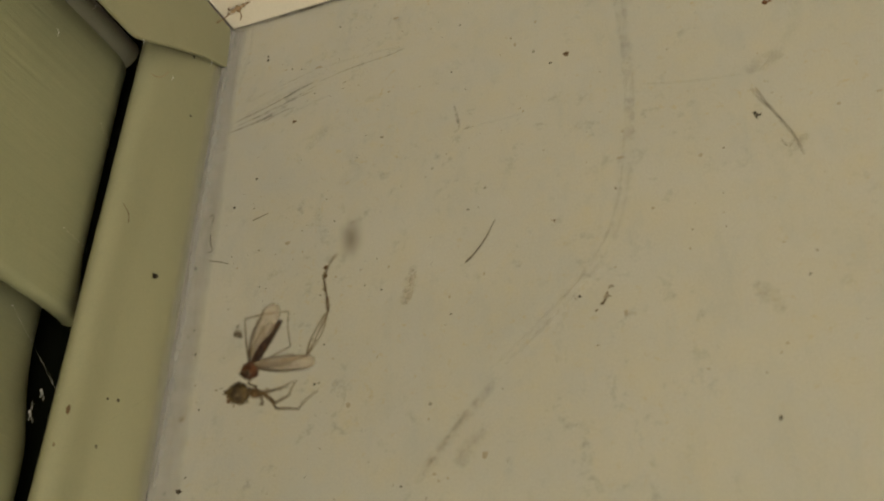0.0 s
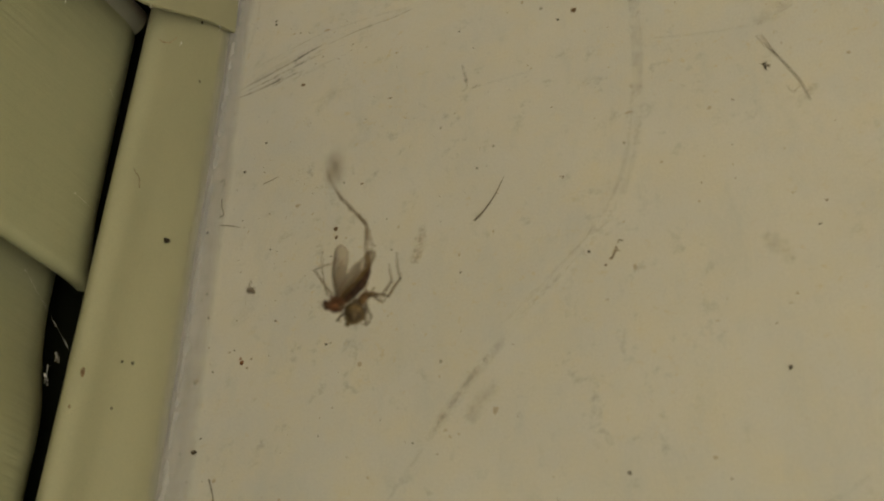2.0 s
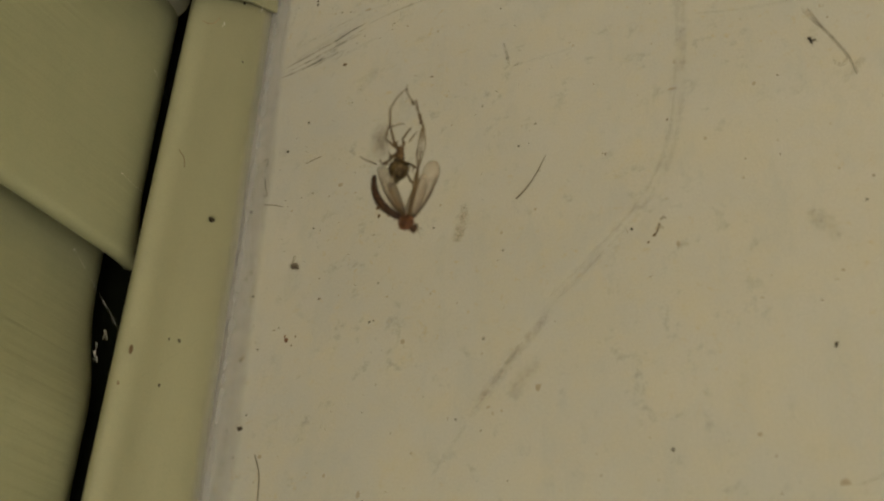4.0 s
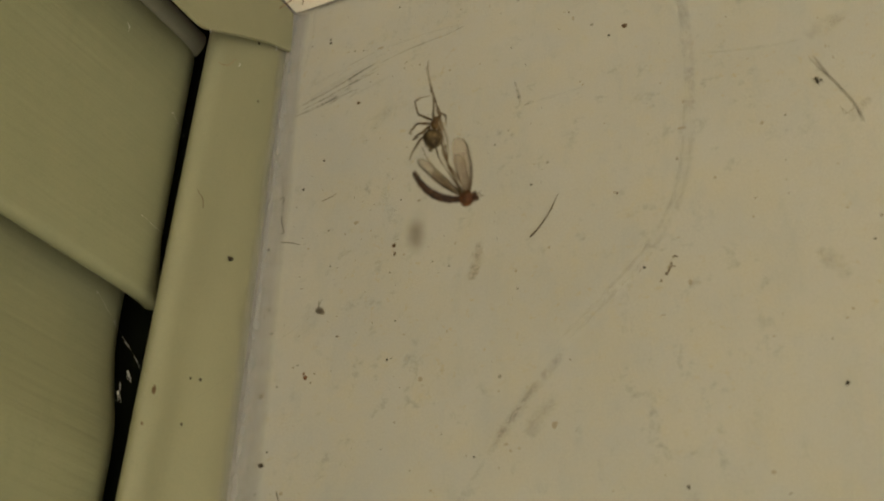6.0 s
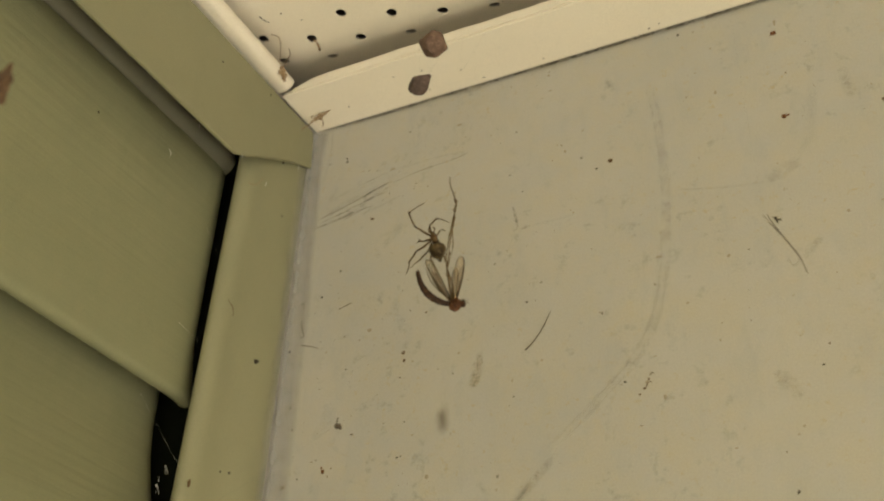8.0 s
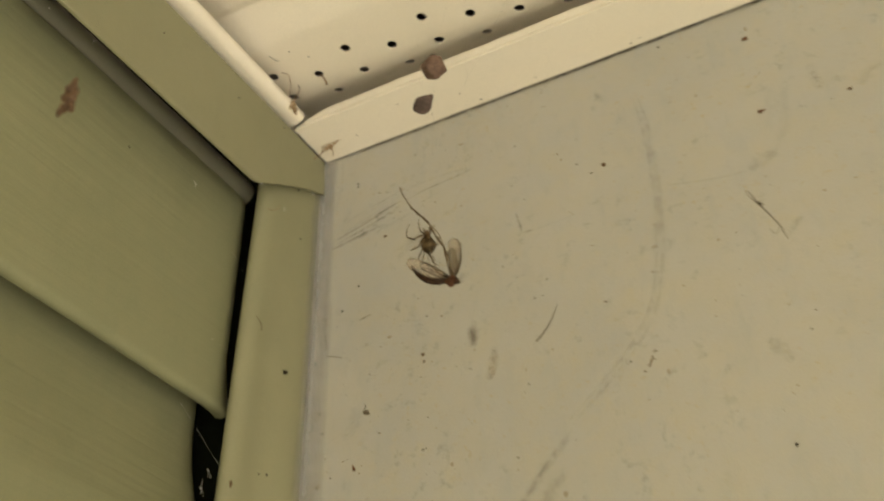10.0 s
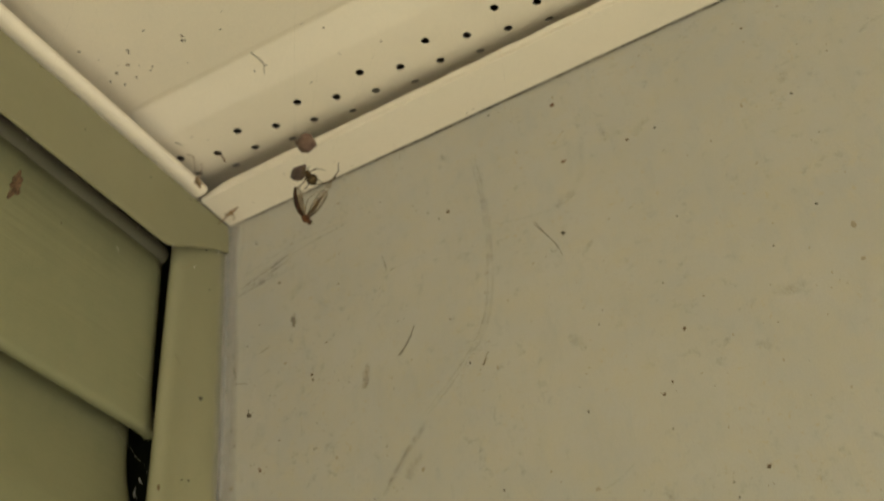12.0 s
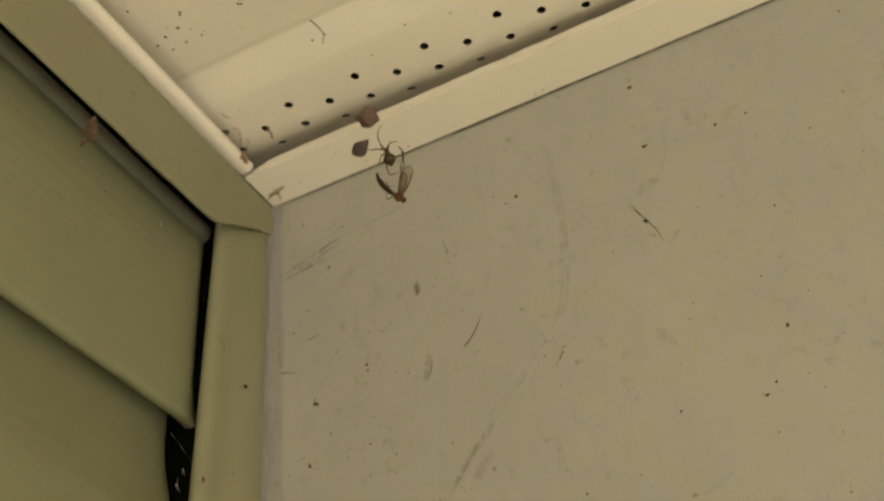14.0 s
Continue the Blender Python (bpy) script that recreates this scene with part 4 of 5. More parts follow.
# ---- prey: dead winged insect; each moving part is built along its own z axis from its joint ----
def length_of(k, n):
    return k / (n - 1)


def banded(ob, size, dark, share=0.16):
    """The joints at both ends of a limb piece are darker than its middle."""
    ob.data.materials.append(dark)
    for p in ob.data.polygons:
        z = p.center.z / size
        if z < share * 0.6 or z > 1 - share:
            p.material_index = 1
    return ob


def limb_piece(name, size, r0, r1, mat, dark, parent, label="", bow=0.0, thick=0.0):
    """A slightly bowed, tapering limb piece with swollen ends."""
    bm = bmesh.new()
    n = 9
    pts, radii = [], []
    for i in range(n):
        k = length_of(i, n)
        pts.append((bow * size * MM * math.sin(math.pi * k), 0.3 * bow * size * MM * math.sin(2 * math.pi * k), size * MM * k))
        radii.append((r0 + (r1 - r0) * k + thick * math.sin(math.pi * min(1, k * 1.25)) ** 2) * MM)
    radii[0] *= 0.8
    radii[-1] *= 0.85
    tube(bm, pts, radii, 7)
    return banded(part(name, bm, mat, parent, label), size * MM, dark)


prey = thing("winged_insect", "dead rust-red winged insect with dark curved abdomen, wrapped in silk", "insect")
bm = bmesh.new()
lump(bm, flat((0, 0)), (0.00160, 0.0014, 0.00165), 2, 0.30, 3, 2.2)
lump(bm, flat((-.75, .65)), (0.0011, 0.0011, 0.0010), 5, 0.3, 2)
part("thorax", bm, THORAX, prey)
bm = bmesh.new()
lump(bm, flat((.55, -.75)), (0.0009, 0.0010, 0.0007), 7, 0.3, 2)
part("thorax_lobe", bm, THORAX, prey)
bm = bmesh.new()
lump(bm, flat((1.75, -0.1)), (0.00075, 0.0010, 0.00085), 3, 0.25, 2)
head = part("head", bm, GASTER, prey, "dark rounded head")
for side in (-1, 1):
    bm = bmesh.new()
    lump(bm, flat((2.0, 0.2, .65 * side)), (0.0004, 0.00042, 0.0005), 4, 0.1, 2)
    part("eye", bm, SPECK, head)
    bm = bmesh.new()
    tube(bm, smooth_line([flat(p) for p in ((2.3, .3, .2 * side), (2.9, .7, .4 * side), (3.3, .5, .7 * side))], 3), [0.00009, 0.00008, 0.00008, 0.00007, 0.00006, 0.00005, 0.00004], 5)
    part("antenna", bm, GASTER, head)

AB_LONG, AB_BOW = 11.0, 2.1
bm = bmesh.new()
n = 34
pts, radii = [], []
for i in range(n):
    k = length_of(i, n)
    pts.append((AB_BOW * MM * 4 * k * (1 - k), 0, AB_LONG * MM * k))
    swell = 0.30 + 0.62 * math.sin(math.pi * min(1.0, 0.10 + 0.84 * k ** 0.8)) ** 0.8
    radii.append(MM * swell * (1 - 0.12 * (0.5 + 0.5 * math.cos(k * 2 * math.pi * 7))))
tube(bm, pts, radii, 12)
prey_abdomen = part("abdomen", bm, GASTER, prey, "slender dark curved abdomen with ringed segments")


def wing(name, size, width, lead, label):
    """A long film with rounded tip, stiff dark leading vein and a few branching veins."""
    bm, rows = bmesh.new(), []
    n, m = 20, 8
    for i in range(n + 1):
        k = i / n
        half = width * 0.5 * (0.10 + 0.90 * math.sin(math.pi * 0.5 * min(1.0, k / 0.55)) ** 0.9) * (1.0 if k < 0.80 else math.sqrt(max(0.0, 1 - ((k - 0.80) / 0.205) ** 2)))
        rows.append([bm.verts.new(((s * half + 0.10 * width * lead * math.sin(math.pi * k)) * MM,
                                   (0.16 * math.sin(5 * k + 3 * s) + 0.10 * (1 - s * s)) * MM, size * k * MM)) for s in [2 * q / m - 1 for q in range(m + 1)]])
    for a, b in zip(rows, rows[1:]):
        for q in range(m):
            bm.faces.new((a[q], a[q + 1], b[q + 1], b[q]))
    first, last = (m, 0) if lead > 0 else (0, m)
    lines = [([r[first].co.copy() for r in rows], 0.24, 0.10), ([r[last].co.copy() for r in rows], 0.08, 0.06)]
    step = -1 if lead > 0 else 1
    for offset, end, r in ((1, 17, 0.10), (3, 16, 0.07), (5, 13, 0.06)):
        lines.append(([rows[i][first + step * offset].co.copy() for i in range(end)], r, r * 0.7))
    for i, a, b in ((9, 1, 3), (12, 3, 5), (14, 1, 3)):
        lines.append(([rows[i][first + step * a].co.copy(), rows[i + 1][first + step * b].co.copy()], 0.05, 0.045))
    ob = part(name, bm, WING, prey, label)
    film = ob.modifiers.new("film", "SOLIDIFY")
    film.thickness = 0.00003
    for line, r0, r1 in lines:
        vb = bmesh.new()
        tube(vb, line, [(r0 + (r1 - r0) * i / (len(line) - 1)) * MM for i in range(len(line))], 5)
        part("vein", vb, VEIN, ob)
    return ob


WING_LONG = 12.6
fore_wings = [wing("wing", WING_LONG, 3.2, -1, "smoky translucent forewing with a dark front vein"), wing("wing", WING_LONG, 3.2, 1, "smoky translucent forewing with a dark front vein")]
hind_wings = [wing("hind_wing", 9.2, 2.1, -1, "smaller translucent hind wing"), wing("hind_wing", 9.2, 2.1, 1, "smaller translucent hind wing")]

# the hind legs and feelers, bundled with silk into one trailing strand
BUNDLE = (11.0, 9.6, 6.4, 6.6)
bundle = []
for i, (size, strands) in enumerate(zip(BUNDLE, (((.25, .20, .35), (-.30, -.15, -.4), (.05, .25, .1)), ((.75, .15, .5), (-.15, -.3, -.3), (-.7, .1, .2)),
                                                 ((.22, .10, .2), (-.22, -.1, -.2)), ((.10, .05, .06), (-.04, -.05, -.05))))):
    bm = bmesh.new()
    n = 14
    thick = (0.20, 0.16, 0.21, 0.17)[i]
    for q, (ox, oy, wob) in enumerate(strands):
        line, radii = [], []
        for j in range(n):
            k = length_of(j, n)
            spread = math.sin(math.pi * k)
            twist = 2.2 * k * (1 if i > 1 else 0.25)
            x, y = ox * math.cos(twist) - oy * math.sin(twist), ox * math.sin(twist) + oy * math.cos(twist)
            curl = 0.9 * max(0.0, k - 0.55) ** 2 * 4 if i == 3 else 0.0
            line.append(((x * spread - curl + 0.15 * wob * math.sin(3 * math.pi * k)) * MM, y * spread * MM, size * k * MM))
            radii.append((thick * (1 - 0.16 * q) * (1 - (0.7 * k if i == 3 else 0.12 * k)) + 0.03 * math.sin(9 * k + q)) * MM)
        tube(bm, line, radii, 6)
    for q in range((0, 2, 3, 1)[i]):
        lump(bm, (0.18 * MM * (-1) ** q, 0, size * MM * (0.06 + 0.30 * q)), (0.00024, 0.00022, 0.00036), q + i, 0.9, 2, 2.0)
    bundle.append(part("trailing_leg", bm, LEG, bundle[0] if bundle else prey, "long thin legs bundled upward in silk"))

PREY_LEGS = ((9.0, 8.6), (8.0, 8.0), (8.6, 7.4))
prey_legs = []
for a, b in PREY_LEGS:
    upper = limb_piece("leg", a, .17, .13, LEG, LEG_DARK, prey, "", 0.03, 0.03)
    prey_legs.append((upper, limb_piece("shin", b, .12, .06, LEG, LEG_DARK, upper, "", 0.04)))

# ---- spider ----
spider = thing("spider", "small brown house spider with a mottled round abdomen", "spider")
bm = bmesh.new()
lump(bm, (0, 0.0001, -0.0001), (0.0021, 0.0021, 0.0020), 1.3, 0.10, 3)
for v in bm.verts:  # drawn out toward the spinnerets, highest behind the waist
    k = max(0.0, -v.co.z / 0.0021)
    v.co.x *= 1 - 0.22 * k
    v.co.z -= 0.00035 * k * k
spider_body = part("abdomen", bm, ABDO, spider, "mottled globular abdomen")
bm = bmesh.new()
lump(bm, (0.0002, 0, -0.0025), (0.0005, 0.0005, 0.0005), 4, 0.1, 2)
part("spinneret", bm, ABDO, spider_body)
bm = bmesh.new()
lump(bm, (0, 0.0001, 0.0029), (0.0009, 0.0009, 0.0013), 2, 0.12, 2)
lump(bm, (0, 0.0002, 0.0040), (0.0006, 0.0006, 0.0006), 5, 0.12, 2)
part("cephalothorax", bm, CEPH, spider, "brown front body")
for side in (-1, 1):
    bm = bmesh.new()
    tube(bm, smooth_line([(side * 0.0003, 0.0003, 0.0043), (side * 0.0008, 0.0005, 0.0050), (side * 0.0006, 0.0007, 0.0056)], 3), 0.00016, 5)
    part("palp", bm, LEG, spider)
SPIDER_LEGS = ((4.6, 4.0, 5.0), (3.4, 2.8, 3.2), (3.0, 2.8, 3.2), (3.0, 2.5, 2.6), (4.2, 3.6, 3.8), (2.8, 2.6, 2.8), (4.2, 3.2, 4.0), (3.0, 2.6, 2.8))
legs = []
for a, b, c in SPIDER_LEGS:
    upper = limb_piece("leg", a, .25, .21, LEG, LEG_DARK, spider, "thin banded jointed leg", 0.05, 0.05)
    legs.append((upper, limb_piece("shin", b, .21, .17, LEG, LEG_DARK, upper, "", 0.03, 0.02), limb_piece("foot", c, .16, .07, LEG, LEG_DARK, upper, "", 0.06)))


# ---- what moves ----
FACING = Vector((0.47, -0.74, -0.47)).normalized()  # toward the viewer


def bearing(a, e):
    """Direction from an angle round the upright axis and one above the level."""
    a, e = radians(a), radians(e)
    return Vector((math.cos(e) * math.cos(a), math.cos(e) * math.sin(a), math.sin(e)))


def faced(d, roll=0.0):
    """Turn that brings z to d and y toward the viewer, rolled about d."""
    y = (FACING - d * FACING.dot(d)).normalized()
    return Matrix((y.cross(d), y, d)).transposed() @ Matrix.Rotation(radians(roll), 3, "Z")


def placed(at, turn):
    return Matrix.Translation(at) @ turn.to_4x4()


def key_limb(pieces, sizes, base, rows, body):
    """Keys a jointed limb: rows of seconds and, piece by piece, the two angles of its bearing."""
    base, keys, turns = Vector(base) * MM, [[] for _ in pieces], None
    for t, *angles in rows:
        ways = [bearing(a, e) for a, e in zip(angles[::2], angles[1::2])]
        turns = [old[2].rotation_difference(way).to_matrix() @ turn for old, way, turn in zip([m.transposed() for m in turns], ways, turns)] if turns else [faced(way) for way in ways]
        joint, inverse = Vector(), turns[0].transposed()
        for i, turn in enumerate(turns):
            keys[i].append((t, placed(inverse @ joint, inverse @ turn) if i else placed(base, body[t].transposed() @ turn)))
            joint = joint + ways[i] * sizes[i] * MM
    for piece, piece_rows in zip(pieces, keys):
        walk(piece, piece_rows)


def motions():
    # seconds, place, bearing of the head, roll
    prey_rows = [
        (0, 0.073, -0.043, 2.2914, -86, -44, -5), (0.5, 0.0737, -0.043, 2.2938, -134, -50, -29), (1, 0.0751, -0.043, 2.2942, -176, -63, -56), (1.5, 0.0831, -0.043, 2.2925, -125, -24, -22),
        (2, 0.0898, -0.043, 2.2937, -152, -11, -28), (2.1, 0.0968, -0.043, 2.2996, -150, -3, -29), (2.2, 0.0911, -0.043, 2.2994, -133, 3, -27), (2.3, 0.0841, -0.043, 2.2995, -60, -63, 6),
        (2.4, 0.094, -0.043, 2.3056, 50, -74, 92), (2.5, 0.0994, -0.043, 2.3145, 64, -41, 48), (2.7, 0.0882, -0.043, 2.3062, 42, -15, 32), (3, 0.0934, -0.043, 2.3055, 31, -21, 34),
        (5.5, 0.0952, -0.043, 2.3073, 14, -40, 37), (6, 0.1027, -0.043, 2.3196, -2, 1, 31), (6.5, 0.098, -0.043, 2.3243, 15, -12, 33), (7, 0.0946, -0.043, 2.3253, 7, 0, 31),
        (7.5, 0.0983, -0.043, 2.3253, 22, 10, 31), (10, 0.0928, -0.043, 2.3321, -12, -23, 26), (10.5, 0.0904, -0.043, 2.3293, 26, -15, 40), (11, 0.09, -0.043, 2.338, 39, -8, 44),
        (11.5, 0.0955, -0.043, 2.3513, 30, 1, 45), (12, 0.0855, -0.043, 2.375, 64, -30, 50), (12.5, 0.0915, -0.043, 2.3714, 53, -23, 45), (13, 0.0943, -0.043, 2.3694, 54, -23, 45),
        (13.5, 0.0937, -0.043, 2.3701, 49, -21, 45), (14, 0.0965, -0.043, 2.3696, 52, -25, 49)]
    turn, rows = {}, []
    for t, x, y, z, a, e, roll in prey_rows:
        ahead = bearing(a, e)
        up = (Vector((0, 0, 1)) - ahead * ahead.z).normalized()
        up = Matrix.Rotation(radians(-roll), 3, ahead) @ up
        turn[t] = Matrix((ahead, up.cross(ahead), up)).transposed()
        rows.append((t, placed((x, y, z), turn[t])))
    walk(prey, rows)
    # seconds, bearing, roll
    abdomen_rows = [
        (0, 26, 68, 86), (0.5, 72, 68, 91), (1, 58, 62, 107), (1.5, 36, 64, 180), (2, 9, 69, 141), (2.1, -12, 75, 116), (2.2, 2, 65, 101), (2.3, 123, 75, 94), (2.4, 178, 51, 31),
        (2.5, 156, 44, 63), (2.7, -146, 55, 56), (3, -119, 49, 33), (5.5, 177, 36, 49), (6, -134, 19, 15), (6.5, -127, 27, 0), (7, -121, 34, 0), (7.5, -123, 36, 0), (10, -153, 24, 0),
        (10.5, -113, 33, 0), (11, -101, 36, 0), (11.5, -107, 33, 17), (12, -78, 45, 53), (12.5, -138, 60, 48), (13, -139, 54, 59), (13.5, -135, 55, 56), (14, -141, 55, 44)]
    walk(prey_abdomen, [(t, placed((-0.0011, 0, 0.0004), turn[t].transposed() @ faced(bearing(a, e), roll))) for t, a, e, roll in abdomen_rows])
    wing_rows = [
        (0, 27, 11, 27), (0.5, 26, 13, 41), (1, 26, 12, 34), (1.5, -7, 27, 48), (2, -26, 31, 54), (2.1, -32, 26, 58), (2.2, -12, 47, 53), (2.3, 6, 36, 42), (2.4, -30, 23, 30),
        (2.5, -51, 36, 36), (2.7, -24, 51, 42), (3, -33, 53, 29), (5.5, -46, 35, 18), (6, -77, 31, 12), (6.5, -61, 22, 0), (7, -54, 30, 18), (7.5, -59, 28, 53), (10, -62, 20, 0),
        (10.5, -51, 22, 0), (11, -50, 13, 53), (11.5, -52, 23, 51), (12, -11, 37, 0), (12.5, -23, 42, 0), (13, -38, 23, 0), (13.5, -41, 16, 22), (14, -45, 16, 9)]
    other_wing_rows = [
        (0, -26, 59, 0), (0.5, 13, 78, 0), (1, 4, 73, 26), (1.5, 5, 88, 21), (2, 153, 85, 38), (2.1, 162, 78, 32), (2.2, 131, 69, 43), (2.3, -154, 72, 19), (2.4, -128, 42, 21),
        (2.5, -174, 32, 19), (2.7, -144, 55, 47), (3, -163, 60, 48), (5.5, -136, 34, 32), (6, -148, 38, 51), (6.5, -153, 47, 48), (7, -143, 45, 38), (7.5, -151, 57, 56), (10, -137, 15, 0),
        (10.5, -140, 42, 21), (11, -157, 65, 53), (11.5, -111, 55, 59), (12, -102, 72, 27), (12.5, -170, 65, 53), (13, 178, 58, 63), (13.5, -176, 58, 62), (14, -176, 59, 62)]
    for i, (root, pair_rows) in enumerate((((0, 0, 0.0010), wing_rows), ((-0.0006, 0, 0.0009), other_wing_rows))):
        walk(fore_wings[i], [(t, placed(root, turn[t].transposed() @ faced(bearing(a, e), roll))) for t, a, e, roll in pair_rows])
        # the hind wing lies half under the forewing, a little inward
        inward = Matrix.Rotation(radians((4, -5)[i]), 3, "Y") @ Matrix.Rotation(radians(5), 3, "X")
        walk(hind_wings[i], [(t, placed(root, turn[t].transposed() @ faced(bearing(a, e), roll) @ inward)) for t, a, e, roll in pair_rows])
    # the bundle bows outward, then swings over to the other side and is reeled in
    bundle_rows = [
        (0, 26, 16, -22, 57, -88, 57, -44, 22), (0.5, 26, 14, -44, 48, -117, 62, 161, 76), (1, 24, 16, 19, 74, -75, 18, -143, 74), (1.5, -6, 28, -176, 82, -120, 34, -83, 14),
        (2, -29, 16, 165, 80, -123, 32, -129, 48), (2.1, -22, 52, 161, 72, -130, 23, -105, 16), (2.2, -14, 48, 165, 71, -114, 11, -87, 0), (2.3, 1, 41, 131, 76, -90, 20, -96, 26),
        (2.4, -45, 10, 131, 69, -112, 54, -104, 41), (2.5, -52, 13, 179, 56, -140, 27, -133, 14), (2.7, -48, 17, 158, 82, 171, 63, -80, 29), (3, -56, 39, 10, 84, -169, 77, -68, -9),
        (5.5, -57, 26, -144, 70, -177, 52, -102, 42), (6, -84, 5, -111, 75, -153, 72, -105, 65), (6.5, -72, 12, -106, 77, 157, 69, -96, 62), (7, -69, 32, -168, 77, -94, 47, -89, 65),
        (7.5, -74, 17, -51, 55, -46, 54, -127, 69), (10, -74, 15, -170, 63, -152, 46, -109, 37), (10.5, -65, 31, -139, 80, -163, 69, -83, 43), (11, -48, 45, 14, 78, -43, 6, -54, 82),
        (11.5, -52, 44, -25, 82, -26, 78, -70, -5), (12, -21, 16, 59, 67, 51, 66, -60, -16), (12.5, -48, 3, 77, 66, 120, 47, -69, -43), (13, -50, 19, 111, 61, -65, -35, 133, 51),
        (13.5, -52, 2, 99, 66, 140, 68, -71, -29), (14, -56, 7, 105, 68, 126, 73, -81, -32)]
    key_limb(bundle, BUNDLE, (-.2, 0, .8), bundle_rows, turn)
    first_leg_rows = [
        (0, -85, 59, 18, 11), (0.5, -102, 51, 37, -5), (1, -94, 55, 39, -10), (1.5, -91, 26, 40, 9), (2, -95, 16, 64, 33), (2.1, -98, 2, 87, 43), (2.2, -96, -6, 95, 44),
        (2.3, -70, -5, -20, 76), (2.4, -107, 4, 145, 37), (2.5, -100, -4, 155, 64), (2.7, -66, -22, 124, 49), (3, -72, 1, 121, 47), (5.5, -101, 20, 109, 68), (6, -97, -2, -170, 62),
        (6.5, -95, -13, 158, 67), (7, -69, -23, 135, 63), (7.5, -80, 0, -158, 71), (10, -88, -19, 155, 75), (10.5, -73, -19, 122, 70), (11, -72, -7, 177, 80), (11.5, -79, -6, 170, 81),
        (12, -49, 3, 47, 50), (12.5, -71, -17, 151, 70), (13, -76, -22, 149, 74), (13.5, -80, -23, 126, 67), (14, -79, -23, 131, 61)]
    second_leg_rows = [
        (0, 63, 65, -78, 0), (0.5, 149, 52, -15, -5), (1, 139, 50, -25, -16), (1.5, 141, 44, -65, -7), (2, 146, 37, -79, 58), (2.1, 150, 34, -84, 55), (2.2, 154, 42, -73, 57),
        (2.3, -32, 57, 160, 45), (2.4, -175, 53, -28, 52), (2.5, 156, 46, -72, 53), (2.7, 123, 46, -52, -14), (3, 123, 52, -54, 3), (5.5, -133, 54, -60, 4), (6, -154, 56, -75, -7),
        (6.5, 154, 55, -63, -24), (7, 169, 80, -72, -37), (7.5, -157, 55, -74, 3), (10, 178, 40, -71, -7), (10.5, 130, 67, -68, -23), (11, -142, 65, -77, -13), (11.5, -165, 54, -69, 10),
        (12, -85, 44, 77, 62), (12.5, 144, 58, -71, -10), (13, 151, 51, -67, -13), (13.5, 153, 51, -69, -15), (14, 150, 54, -76, -21)]
    third_leg_rows = [
        (0, 13, 34, -69, 37), (0.5, 49, 29, -88, 38), (1, 27, 14, -72, 17), (1.5, 6, 50, -123, -36), (2, 45, 68, -104, -51), (2.1, -46, 58, -71, 56), (2.2, -34, 56, -43, 73),
        (2.3, 87, 44, -50, 59), (2.4, 90, 25, -58, -8), (2.5, -178, 47, -19, 47), (2.7, 85, 56, -45, -47), (3, 101, 74, -54, 56), (5.5, 97, 71, -49, -17), (6, -175, 68, -77, 9),
        (6.5, 143, 62, -65, 22), (7, -162, 84, -65, 4), (7.5, 169, 81, -69, -21), (10, 157, 48, -66, -5), (10.5, 140, 45, -86, 0), (11, -60, 67, -56, -13), (11.5, -61, 79, -65, -2),
        (12, 150, 54, -58, -20), (12.5, 141, 37, -66, -40), (13, 153, 28, -56, -16), (13.5, 150, 29, -58, -20), (14, 146, 31, -61, -24)]
    for pieces, sizes, base, leg_rows in zip(prey_legs, PREY_LEGS, ((-.7, 0, .7), (-.3, 0, .8), (-.7, 0, -.1)), (first_leg_rows, second_leg_rows, third_leg_rows)):
        key_limb(pieces, sizes, base, leg_rows, turn)

    # the spider: seconds, place, bearing of its front end
    spider_rows = [
        (0, 0.0727, -0.0445, 2.2861, 32, 8), (0.5, 0.0748, -0.0445, 2.2879, 19, 32), (1, 0.0797, -0.0445, 2.2883, -3, 22), (1.5, 0.0885, -0.0445, 2.288, 4, 44),
        (2, 0.095, -0.0445, 2.2904, -15, 54), (2.1, 0.1045, -0.0445, 2.3003, -44, 43), (2.2, 0.1017, -0.0445, 2.3008, -55, 32), (2.3, 0.0912, -0.0445, 2.3019, -38, 42),
        (2.4, 0.0961, -0.0445, 2.3086, -68, 22), (2.5, 0.1028, -0.0445, 2.3186, -42, 53), (2.7, 0.0883, -0.0445, 2.313, -58, 31), (3, 0.092, -0.0445, 2.3145, -60, 34),
        (5.5, 0.0925, -0.0445, 2.3224, -62, 55), (6, 0.0947, -0.0445, 2.3355, -56, 45), (6.5, 0.093, -0.0445, 2.3404, -55, 38), (7, 0.0905, -0.0445, 2.3413, -65, 26),
        (7.5, 0.0938, -0.0445, 2.3413, -97, 50), (10, 0.0863, -0.0445, 2.3447, -69, 27), (10.5, 0.0878, -0.0445, 2.3473, -60, 7), (11, 0.0884, -0.0445, 2.3568, -77, 20),
        (11.5, 0.0923, -0.0445, 2.3724, -74, -1), (12, 0.0888, -0.0445, 2.3915, -81, 5), (12.5, 0.0907, -0.0445, 2.3894, -72, 1), (13, 0.0932, -0.0445, 2.3867, -76, 6),
        (13.5, 0.0917, -0.0445, 2.3861, -75, 7), (14, 0.094, -0.0445, 2.3871, -78, 15)]
    poise = {t: faced(bearing(a, e)) for t, x, y, z, a, e in spider_rows}
    walk(spider, [(t, placed((x, y, z), poise[t])) for t, x, y, z, a, e in spider_rows])
